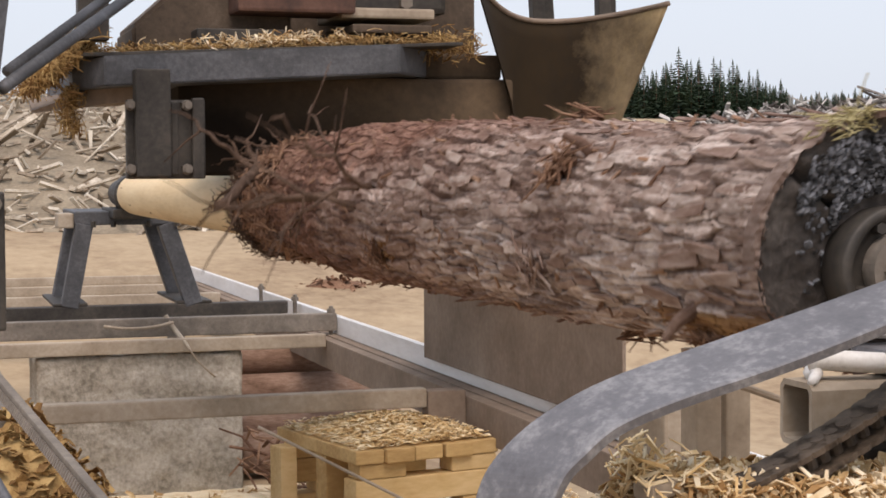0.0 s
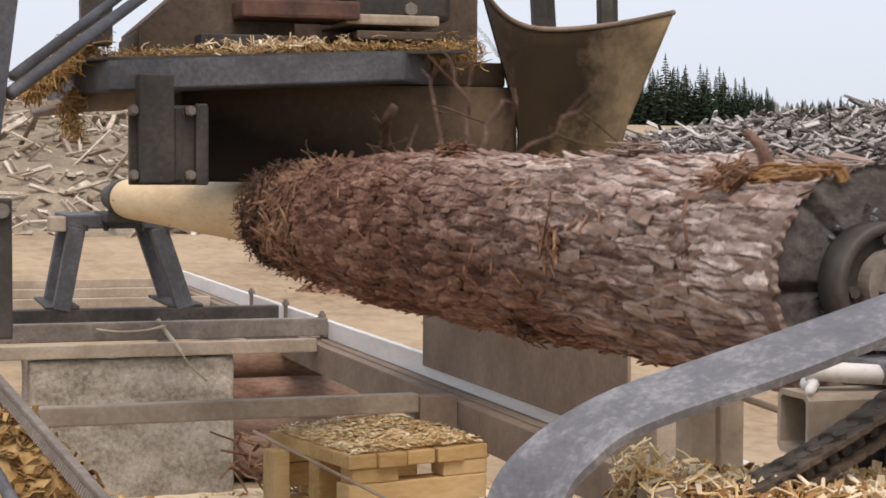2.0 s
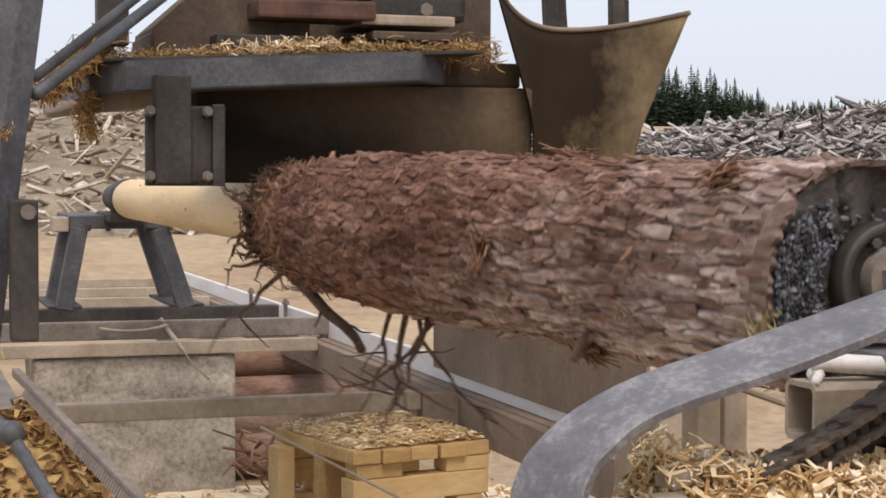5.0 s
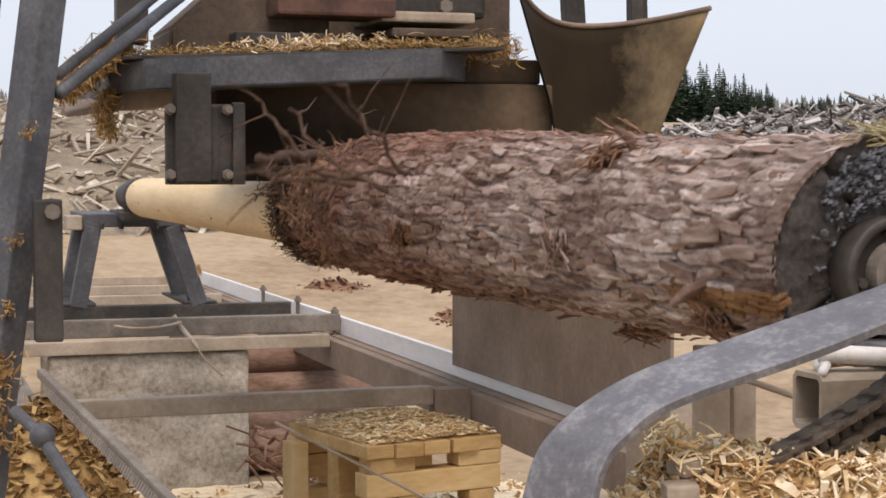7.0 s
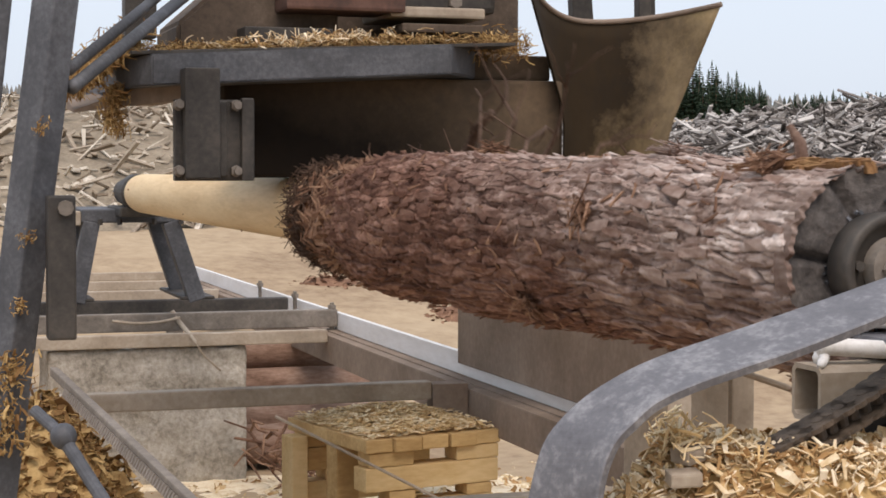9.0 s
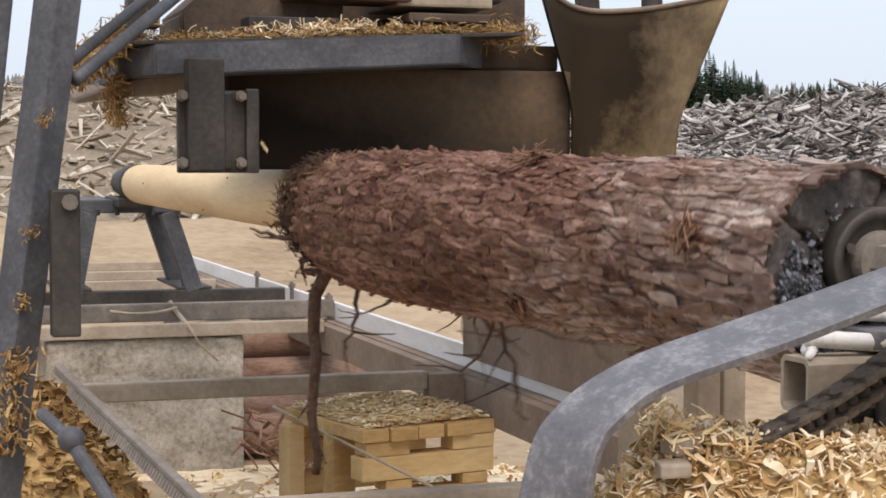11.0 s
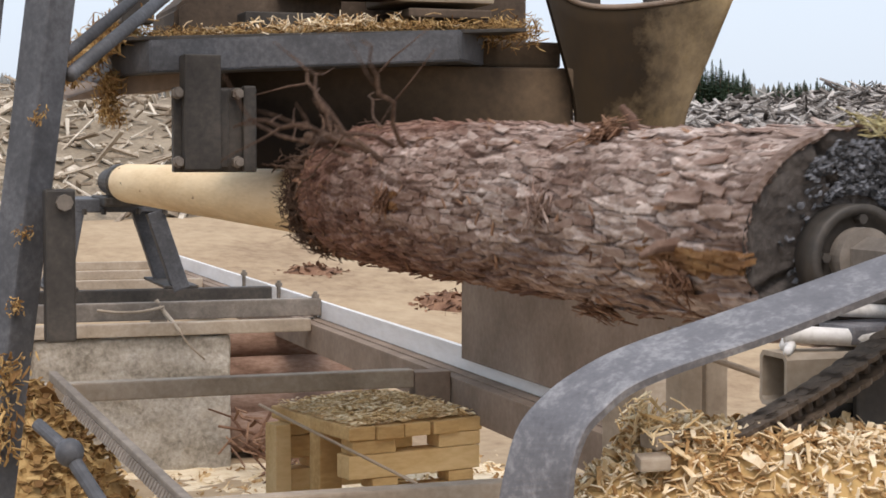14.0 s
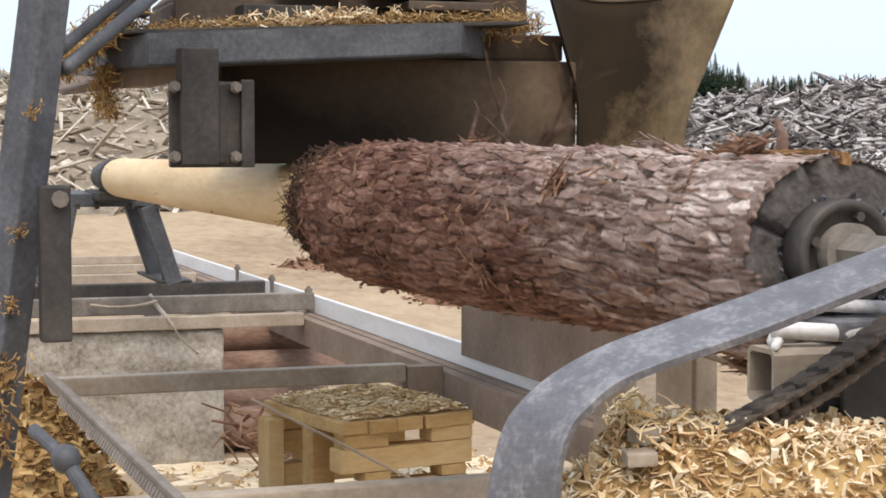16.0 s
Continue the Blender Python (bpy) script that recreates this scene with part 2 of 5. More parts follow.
def box(bm, lo, hi, bevel=0.004, m=None):
    lo, hi = Vector(lo), Vector(hi)
    made = bmesh.ops.create_cube(bm, size=1.0)["verts"]
    for v in made:
        v.co = Vector((lo[i] + (hi[i] - lo[i]) * (v.co[i] + 0.5) for i in range(3)))
    if bevel:
        edges = list({e for v in made for e in v.link_edges})
        res = bmesh.ops.bevel(bm, geom=edges, offset=bevel, segments=2, profile=0.6, affect="EDGES")
        made = list({v for f in res["faces"] for v in f.verts} | {v for v in made if v.is_valid})
    if m is not None:
        bmesh.ops.transform(bm, matrix=m, verts=made)
    return bm


def solid(lo, hi, bevel=0.004, m=None):
    return box(bmesh.new(), lo, hi, bevel, m)


def along(a, b, up=(0, 0, 1)):
    """The frame at a whose z axis points to b."""
    a, b = Vector(a), Vector(b)
    z = (b - a).normalized()
    u = Vector(up)
    if abs(z.dot(u)) > 0.98:
        u = Vector((0, 1, 0))
    x = u.cross(z).normalized()
    y = z.cross(x)
    return Matrix(((x[0], y[0], z[0], a[0]), (x[1], y[1], z[1], a[1]), (x[2], y[2], z[2], a[2]), (0, 0, 0, 1)))


def bar(a, b, w, h, bevel=0.003, bm=None, up=(0, 0, 1)):
    """A square bar from a to b."""
    bm = bm or bmesh.new()
    return box(bm, (-w / 2, -h / 2, 0), (w / 2, h / 2, (Vector(b) - Vector(a)).length), bevel, along(a, b, up))


def rod(a, b, r, r2=None, sides=16, bm=None):
    bm = bm or bmesh.new()
    d = (Vector(b) - Vector(a)).length
    bmesh.ops.create_cone(bm, cap_ends=True, segments=sides, radius1=r, radius2=r if r2 is None else r2, depth=d,
                          matrix=along(a, b) @ Matrix.Translation((0, 0, d / 2)))
    return bm


def lathe(profile, sides=32, bm=None, m=None):
    """A body of revolution about y; profile: (y, radius)."""
    bm = bm or bmesh.new()
    rings = []
    for y, r in profile:
        rings.append([bm.verts.new((r * math.cos(i * math.tau / sides), y, r * math.sin(i * math.tau / sides))) for i in range(sides)])
    for p, q in zip(rings, rings[1:]):
        for i in range(sides):
            bm.faces.new((p[i], p[(i + 1) % sides], q[(i + 1) % sides], q[i]))
    bm.faces.new(rings[0])
    bm.faces.new(rings[-1])
    if m is not None:
        bmesh.ops.transform(bm, matrix=m, verts=list(bm.verts))
    bmesh.ops.recalc_face_normals(bm, faces=list(bm.faces))
    return bm


def spline(points, n):
    """A smooth line of n points through a few given ones."""
    p = [Vector(q) for q in points]
    p = [p[0] * 2 - p[1]] + p + [p[-1] * 2 - p[-2]]
    out = []
    for k in range(n):
        s = k / (n - 1) * (len(p) - 3)
        i = min(int(s), len(p) - 4)
        u = s - i
        a, b, c, d = p[i:i + 4]
        out.append(0.5 * ((2 * b) + (c - a) * u + (2 * a - 5 * b + 4 * c - d) * u * u + (3 * b - a - 3 * c + d) * u ** 3))
    return out


def pipe(points, radii, sides=7, bm=None):
    """A bent tapered tube along points."""
    bm = bm or bmesh.new()
    rings = []
    for i, p in enumerate(points):
        a, b = points[max(0, i - 1)], points[min(len(points) - 1, i + 1)]
        m = along(p, Vector(p) + (Vector(b) - Vector(a)))
        r = radii[i]
        rings.append([bm.verts.new(m @ Vector((r * math.cos(k * math.tau / sides), r * math.sin(k * math.tau / sides), 0))) for k in range(sides)])
    for p, q in zip(rings, rings[1:]):
        for k in range(sides):
            bm.faces.new((p[k], p[(k + 1) % sides], q[(k + 1) % sides], q[k]))
    bm.faces.new(rings[0][::-1])
    bm.faces.new(rings[-1])
    return bm


def empty(name, place=(0, 0, 0)):
    e = new(name)
    e.location = place
    e.empty_display_size = 0.1
    return e


def scatter_chips(name, spots, rng, mat, parent=None, size=(0.01, 0.03), width=0.35, thick=0.0016, flat=0.5, curl=0.3, kind="stuff"):
    """Many bent flakes as one mesh of closed pieces; spots: an array of places."""
    k = len(spots)
    ln = rng.uniform(size[0], size[1], k)
    wd = ln * rng.uniform(0.5 * width, 1.5 * width, k)
    yaw, tilt, roll = rng.uniform(0, math.tau, k), rng.normal(0, flat, k), rng.normal(0, flat, k)
    cy, sy, ct, st, cr, sr = np.cos(yaw), np.sin(yaw), np.cos(tilt), np.sin(tilt), np.cos(roll), np.sin(roll)
    ax = np.stack([cy * ct, sy * ct, st], 1)
    n0 = np.stack([-cy * st, -sy * st, ct], 1)
    b0 = np.cross(n0, ax)
    bx = b0 * cr[:, None] + n0 * sr[:, None]
    nn = np.cross(ax, bx)
    verts, faces = [], []
    cv = rng.normal(0, curl, k) * ln
    base = np.asarray(spots)
    vs = np.zeros((k, 12, 3))
    for j, u in enumerate((-0.5, 0.0, 0.5)):
        off = (0.25 - u * u) * 2
        taper = 1.0 if j == 1 else 0.65
        c = base + ax * (u * ln)[:, None] + nn * (cv * off)[:, None]
        for q, (sb, sn) in enumerate(((-1, 0), (1, 0), (1, 1), (-1, 1))):
            vs[:, j * 4 + q] = c + bx * (sb * wd * taper / 2)[:, None] + nn * (sn * thick)
    quads = []
    for j in (0, 4):
        for q in range(4):
            quads.append((j + q, j + (q + 1) % 4, j + 4 + (q + 1) % 4, j + 4 + q))
    quads += [(3, 2, 1, 0), (8, 9, 10, 11)]
    fs = (np.arange(k)[:, None, None] * 12 + np.array(quads)[None]).reshape(-1, 4)
    ob = arrays(name, vs.reshape(-1, 3).tolist(), fs.tolist(), mat, parent)
    if kind:
        tagged(ob, kind=kind)
    return ob


# ---------------------------------------------------------------- the yard
def ground_height(x, y):
    d = max(0.0, y)
    knots = ((0, 0.03), (8.8, 0.03), (11, 0.36), (14, 0.86), (17, 1.12), (24, 1.35), (60, 2.4), (130, 5.0), (300, 11.6), (600, 22.0), (3000, 40.0))
    for (a, za), (b, zb) in zip(knots, knots[1:]):
        if d <= b:
            u = (d - a) / (b - a)
            return za + (zb - za) * u
    return knots[-1][1]


def build_ground():
    xs = np.concatenate([np.linspace(-1500, -40, 14), np.linspace(-30, -6, 10), np.linspace(-5, 14, 70), np.linspace(16, 60, 16), np.linspace(80, 1800, 16)])
    ys = np.concatenate([np.linspace(-600, -10, 8), np.linspace(-8, 3, 14), np.linspace(3.2, 24, 100), np.linspace(26, 120, 26), np.linspace(150, 3000, 22)])
    verts = []
    for y in ys:
        for x in xs:
            z = ground_height(x, y)
            if y < 60:
                z += 0.06 * noise.noise((x * 0.8, y * 0.8, 0)) + 0.03 * noise.noise((x * 2.7, y * 2.7, 3))
            verts.append((x, y, z))
    w = len(xs)
    faces = [(j * w + i, j * w + i + 1, (j + 1) * w + i + 1, (j + 1) * w + i) for j in range(len(ys) - 1) for i in range(w - 1)]
    g = arrays("ground", verts, faces, M_SAWDUST, smooth=True)
    tagged(g, "yard ground covered with trodden tan sawdust", "ground", kind="structure")


build_ground()


def build_slab_pile(rng, xa, xb, mat, base, k, label, tilt):
    """A long heap of edgings and broken slabs behind the lathe."""
    heap_verts, heap_faces = [], []
    nx, ny = 70, 18

    def top(x, v):
        ridge = 0.77 + 0.22 * max(0.0, min(1.0, (x - 11.7) / 1.2)) + 0.14 * noise.noise((x * 0.35, 0, 7)) + 0.10 * noise.noise((x * 1.1, 2, 7))
        ridge += 0.26 * max(0.0, min(1.0, (x - 9.3) / 1.6)) + 0.35 * max(0.0, min(1.0, (5.0 - x) / 2.0))
        return ridge * math.sin(min(1.0, v * 1.15) * math.pi / 2)

    def place(u, v):
        x = xa + (xb - xa) * u
        y = 15.2 + 6.5 * v + 0.5 * noise.noise((x * 0.5, 1, 1))
        return x, y, ground_height(x, y) - 0.04 + top(x, v) - (0.25 * max(0, v - 0.8) / 0.2)

    mid = Vector(((xa + xb) / 2, 17, 1.1))
    for j in range(ny):
        for i in range(nx):
            x, y, z = place(i / (nx - 1), j / (ny - 1))
            heap_verts.append(Vector((x, y, z + 0.05 * noise.noise((x * 3, y * 3, 0)))) - mid)
    for j in range(ny - 1):
        for i in range(nx - 1):
            heap_faces.append((j * nx + i, j * nx + i + 1, (j + 1) * nx + i + 1, (j + 1) * nx + i))
    pile = empty("slab_pile", mid)
    arrays("heap", heap_verts, heap_faces, base, pile)
    vs = np.zeros((k, 8, 3))
    for i in range(k):
        x, y, z = place(rng.uniform(0, 1), rng.uniform(0, 1) ** 1.2)
        ln = rng.uniform(0.08, 0.42) if rng.uniform() < 0.9 else rng.uniform(0.42, 1.0)
        w, h = rng.uniform(0.015, 0.07), rng.uniform(0.01, 0.03)
        m = Matrix.Translation(-mid) @ pose(x, y, z + rng.uniform(-0.03, 0.09), rng.normal(0, 28), rng.normal(0, tilt), rng.uniform(0, 360))
        for q in range(8):
            c = Vector((ln * ((q & 1) - 0.5), w * (((q >> 1) & 1) - 0.5) * (0.6 if q & 1 else 1), h * ((q >> 2) - 0.5)))
            vs[i, q] = m @ c
    quads = np.array([(0, 1, 3, 2), (4, 6, 7, 5), (0, 4, 5, 1), (2, 3, 7, 6), (0, 2, 6, 4), (1, 5, 7, 3)])
    fs = (np.arange(k)[:, None, None] * 8 + quads[None]).reshape(-1, 4)
    tagged(arrays("slab_cover", vs.reshape(-1, 3).tolist(), fs.tolist(), mat, pile), kind="stuff")
    tagged(pile, label, "wood pile", kind="stuff")


build_slab_pile(np.random.default_rng(3), 5.0, 18.0, M_SLAB, M_SLAB, 11000, "long heap of weathered grey slabs and broken edgings", 17)
build_slab_pile(np.random.default_rng(4), -3.0, 5.0, M_TANSLAB, M_HEAP, 1900, "heap of pale tan broken slabs and splinters", 24)


# ---------------------------------------------------------------- spruces
def spruce_mesh(seed, h):
    """Crown of drooping needle clumps round a stem; returns two meshes."""
    rng = np.random.default_rng(seed)
    verts, faces = [], []
    tiers = 26
    for t in range(tiers):
        f = t / (tiers - 1)
        z = h * (0.06 + 0.94 * f)
        reach = h * 0.175 * (1 - f) ** 0.8 + 0.06
        for b in range(int(7 + 8 * (1 - f))):
            a = rng.uniform(0, math.tau)
            r = reach * rng.uniform(0.55, 1.15)
            droop = -0.28 * r + rng.uniform(-0.1, 0.12) * r
            w = 0.18 * r + 0.07 * (h / 9)
            ca, sa = math.cos(a), math.sin(a)
            i = len(verts)
            pts = [(0, 0, 0.1), (0.55 * r, w, 0.3 * droop), (r, 0, droop), (0.55 * r, -w, 0.3 * droop), (0.5 * r, 0, 0.3 * droop - 0.3 * w - 0.12)]
            verts += [(px * ca - py * sa, px * sa + py * ca, z + pz) for px, py, pz in pts]
            faces += [(i, i + 1, i + 2), (i, i + 2, i + 3), (i, i + 4, i + 1), (i + 1, i + 4, i + 2), (i + 2, i + 4, i + 3), (i + 3, i + 4, i)]
    i = len(verts)
    verts += [(0.12, 0, h * 0.95), (-0.08, 0.1, h * 0.95), (-0.08, -0.1, h * 0.95), (0, 0, h * 1.06)]
    faces += [(i, i + 1, i + 3), (i + 1, i + 2, i + 3), (i + 2, i, i + 3)]
    crown = bpy.data.meshes.new("crown")
    crown.from_pydata(verts, [], faces)
    crown.update()
    crown.materials.append(M_NEEDLE)
    bm = rod((0, 0, -0.6), (0, 0, h * 0.92), h * 0.016, 0.02, 8)
    trunk = bpy.data.meshes.new("trunk")
    bm.to_mesh(trunk)
    bm.free()
    trunk.materials.append(M_REDLOG)
    return crown, trunk


def build_spruces():
    rng = np.random.default_rng(8)
    kinds = [spruce_mesh(s, h) for s, h in ((1, 8.4), (2, 7.2), (3, 9.4), (4, 6.2), (5, 7.8))]
    bearings = np.concatenate([np.linspace(23.8, 28.9, 74), np.linspace(29.6, 33.5, 40)])
    for n, b in enumerate(bearings):
        d = rng.uniform(255, 300) if b < 29.2 else rng.uniform(400, 460)
        a = radians(b + rng.uniform(-0.07, 0.07))
        x, y = d * math.sin(a), d * math.cos(a)
        c, t = kinds[int(rng.integers(5))]
        if 25.5 < b < 26.4:
            c, t = kinds[2] if n % 2 else kinds[0]
        if b > 28.2:
            c, t = kinds[3]
        tree = empty("spruce_tree", (x, y, ground_height(x, y) - 0.2))
        tree.rotation_euler[2] = rng.uniform(0, 6)
        s = rng.uniform(0.7, 1.12)
        tree.scale = (s * 1.45, s * 1.45, s)
        for name, me in (("crown", c), ("trunk", t)):
            ob = new(name, me)
            ob.parent = tree
        tagged(tree, "tall dark green spruce at the far edge of the clearing", "tree", "spruces behind the yard")
    # the haze-toned wood further back, too far to count
    vs, fs = [], []
    for _ in range(1500):
        a = radians(rng.uniform(2, 50))
        d = rng.uniform(430, 520)
        x, y = d * math.sin(a), d * math.cos(a)
        z = ground_height(x, y)
        h = rng.uniform(4.0, 7.0)
        w = rng.uniform(1.2, 2.4)
        for k in range(5):
            f = k / 5
            i = len(vs)
            ww = w * (1 - 0.8 * f) * rng.uniform(0.7, 1.2)
            for q in range(5):
                g = q * math.tau / 5 + rng.uniform(0, 1)
                vs.append((x + ww * math.cos(g), y + ww * math.sin(g), z + h * f * 0.8 + rng.uniform(-0.2, 0.2)))
            vs.append((x + rng.uniform(-0.2, 0.2), y, z + h * (f * 0.8 + 0.34)))
            fs += [(i + q, i + (q + 1) % 5, i + 5) for q in range(5)]
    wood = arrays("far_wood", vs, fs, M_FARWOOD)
    tagged(wood, "wood on the far rise, toned pale for distance haze", "wood", kind="stuff")


build_spruces()

# ---------------------------------------------------------------- lathe bed
AX, AZ = 1.204, 1.372     # the turning axis runs along y at this x and z


def build_bed():
    bed = empty("lathe_bed", (1.2, 8.0, 0.15))
    inv = Matrix.Translation((-1.2, -8.0, -0.15))

    def add(name, bm, mat, label=""):
        bmesh.ops.transform(bm, matrix=inv, verts=list(bm.verts))
        return part(name, bm, mat, bed, label)

    # right-hand beam: channel with a ledge, and the worn angle rail that carries the carriage
    bm = solid((1.99, 2.6, 0.56), (2.04, 24.0, 0.694), 0.004)
    add("side_beam", bm, M_PANEL, "brown dusty steel beam")
    bm = solid((2.042, 2.6, 0.58), (2.0915, 24.0, 0.698), 0.003)
    add("rail_bed", bm, M_PANEL)
    bm = solid((2.1045, 2.6, 0.58), (2.21, 24.0, 0.730), 0.004)
    add("rail_bed", bm, M_PALE)
    bm = bmesh.new()
    shape = ((2.092, 0.70), (2.104, 0.70), (2.104, 0.7305), (2.2, 0.7305), (2.2, 0.757), (2.19, 0.757), (2.19, 0.742), (2.104, 0.742), (2.104, 0.785), (2.092, 0.785))
    ends = [[bm.verts.new((x, y, z)) for x, z in shape] for y in (2.6, 24.0)]
    for i in range(10):
        k = (i + 1) % 10
        bm.faces.new((ends[0][i], ends[0][k], ends[1][k], ends[1][i]))
    bm.faces.new(ends[0][::-1])
    bm.faces.new(ends[1])
    bmesh.ops.recalc_face_normals(bm, faces=list(bm.faces))
    add("rail", bm, M_RAIL, "bright worn steel angle rail")
    bm = solid((0.36, 5.5, 0.60), (0.46, 24.0, 0.725), 0.004)
    add("side_beam", bm, M_STEEL)
    # cross members, the near one pale, the ones by the stand dark
    for y, z, h, w, mat in ((5.81, 0.725, 0.066, 0.06, M_PALE), (7.88, 0.722, 0.062, 0.06, M_PALE), (8.08, 0.802, 0.086, 0.07, M_STEEL),
                            (8.86, 0.806, 0.075, 0.07, M_DARK), (10.7, 0.725, 0.06, 0.06, M_PALE), (12.6, 0.725, 0.06, 0.06, M_PALE),
                            (15.2, 0.725, 0.06, 0.06, M_PALE), (18.5, 0.725, 0.06, 0.06, M_PALE), (3.68, 0.725, 0.066, 0.06, M_PALE), (9.75, 0.725, 0.06, 0.06, M_PALE), (11.6, 0.725, 0.06, 0.06, M_PALE)):
        reach = 2.09 if 8.0 < y < 8.1 else 2.02 if 8.5 < y < 9 else 1.85 if y < 6 else 1.988
        add("cross_member", solid((0.462, y, z - h), (reach, y + w, z), 0.006), mat)
    for y in (3.67, 5.80):
        add("gusset", solid((1.851, y, 0.57), (1.989, y + 0.08, 0.716), 0.004), M_PANEL)
    for y in (8.10, 8.90, 9.80):
        for x in (2.065,):
            bm = rod((x, y, 0.69), (x, y, 0.835), 0.011, None, 8)
            rod((x, y, 0.802), (x, y, 0.822), 0.02, None, 6, bm)
            add("bolt", bm, M_STEEL)
    for y in (5.4, 11.0, 15.5, 19.5):
        for x in (0.31, 1.76):
            if (x, y) == (1.76, 5.4) or (x, y) == (0.31, 5.4):
                continue
            z = ground_height(x, y)
            if z < 0.6:
                add("leg", solid((x - 0.05, y, z - 0.05), (x + 0.05, y + 0.1, 0.60), 0.005), M_STEEL)
    tagged(bed, "long welded steel lathe bed with cross members and rail", "machine bed")


build_bed()


def build_tail_stand():
    st = empty("tail_stand", (AX, 9.3, 0.80))
    inv = Matrix.Translation((-AX, -9.3, -0.80))

    def add(name, bm, mat, label=""):
        bmesh.ops.transform(bm, matrix=inv, verts=list(bm.verts))
        return part(name, bm, mat, st, label)

    for y in (8.9, 9.45):
        for xa, xb in ((0.90, 0.98), (1.53, 1.39)):
            add("leg", bar((xa, y, 0.80), (xb, y, 1.22), 0.085, 0.09, 0.006), M_SLATE)
    for x0, x1 in ((0.82, 0.99), (1.44, 1.62)):
        add("foot", solid((x0, 8.86, 0.8065), (x1, 9.6, 0.822), 0.004), M_DARK)
    bm = solid((0.93, 8.86, 1.215), (1.45, 9.56, 1.285), 0.008)
    add("head_beam", bm, M_SLATE)
    add("cap", solid((0.85, 8.9, 1.20), (0.93, 9.1, 1.275), 0.008), M_PALE, "pale dusty end plate")
    # bearing that holds the tail centre
    add("bearing", lathe([(8.64, 0.045), (8.645, 0.085), (8.67, 0.098), (8.80, 0.098), (8.82, 0.075), (9.2, 0.07)], 28, None, Matrix.Translation((AX, 0, AZ))), M_DARK)
    add("saddle", solid((1.10, 8.66, 1.25), (1.31, 9.2, 1.30), 0.01), M_DARK)
    for x in (1.02, 1.12, 1.30, 1.44):
        add("bolt", rod((x, 8.84, 1.205), (x, 8.84, 1.235), 0.014, None, 6), M_DARK)
    tagged(st, "dark steel A-frame tail stand with bearing, bolted to the bed", "stand")


build_tail_stand()


def build_block():
    bm = bmesh.new()
    box(bm, (0.665, 7.9, 0.0), (1.595, 8.4, 0.655), 0.02)
    bmesh.ops.subdivide_edges(bm, edges=[e for e in bm.edges if e.calc_length() > 0.05], cuts=22, use_grid_fill=True)
    for v in bm.verts:
        p = v.co
        d = 0.012 * noise.noise(p * 9) + 0.008 * noise.noise(p * 28)
        v.co += Vector((d * 0.6, d * 1.4, d * 0.7))
    ob = part("concrete_block", bm, M_CONCRETE, None, "", True)
    tagged(ob, "rough grey concrete block stained with dirt under the bed", "block")


build_block()


def build_crib():
    """A low timber table: plank top on crossed offcuts and posts, with chips on it."""
    at = pose(1.475, 5.37, 0.0, 0, 0, 12)
    cr = empty("timber_crib", at.translation)
    cr.rotation_euler[2] = radians(12)
    rng = np.random.default_rng(5)
    w, d = 0.54, 0.62

    def add(lo, hi, skew=0.8):
        part("timber", solid(lo, hi, 0.005, pose(rng.uniform(-.004, .004), rng.uniform(-.004, .004), 0, 0, 0, rng.uniform(-skew, skew))), M_TIMBER, cr)

    for i in range(5):       # top planks run away from the camera
        add((w * i / 5 + 0.003, -0.01 * (i % 2), 0.546), (w * (i + 1) / 5 - 0.003, d + 0.012 * (i % 3), 0.592), 0.2)
    for y0, y1 in ((0.012, 0.10), (d - 0.12, d - 0.03)):
        for x0, x1 in ((0.02, 0.19), (0.36, 0.53)):
            add((x0, y0, 0.495), (x1, y1, 0.5445))
        add((0.01, y0 - 0.004, 0.412), (w - 0.012, y1, 0.4935))
        for x0, x1 in ((0.10, 0.2), (0.40, 0.50)):
            add((x0, y0, 0.372), (x1, y1, 0.4105))
        add((0.03, y0, 0.29), (w - 0.03, y1, 0.3705))
        for x0, x1 in ((0.04, 0.16), (0.38, 0.5)):
            add((x0, y0, -0.02), (x1, y1, 0.2885))
    add((0.012, 0.24, -0.02), (0.10, 0.32, 0.5445))
    add((-0.05, d - 0.16, -0.02), (0.012, d - 0.07, 0.5445))
    tagged(cr, "low stack of yellow sawn timber offcuts under the bed", "timber stack")
    k = 3200
    r2 = np.random.default_rng(6)
    spots = np.stack([r2.uniform(0.02, w - 0.02, k), r2.uniform(0.02, d - 0.02, k), 0.594 + 0.02 * r2.uniform(0, 1, k) ** 2], 1)
    spots[:, 2] += 0.045 * np.exp(-((spots[:, 0] - 0.3) ** 2 / 0.03 + (spots[:, 1] - 0.33) ** 2 / 0.05))
    ch = scatter_chips("wood_chips", spots, r2, M_FRESH, None, (0.010, 0.04), 0.3, 0.0015, 0.14, 0.2)
    ch.matrix_world = at
    tagged(ch, "pale wood chips heaped on the timber stack", "wood chips", kind="stuff")


build_crib()


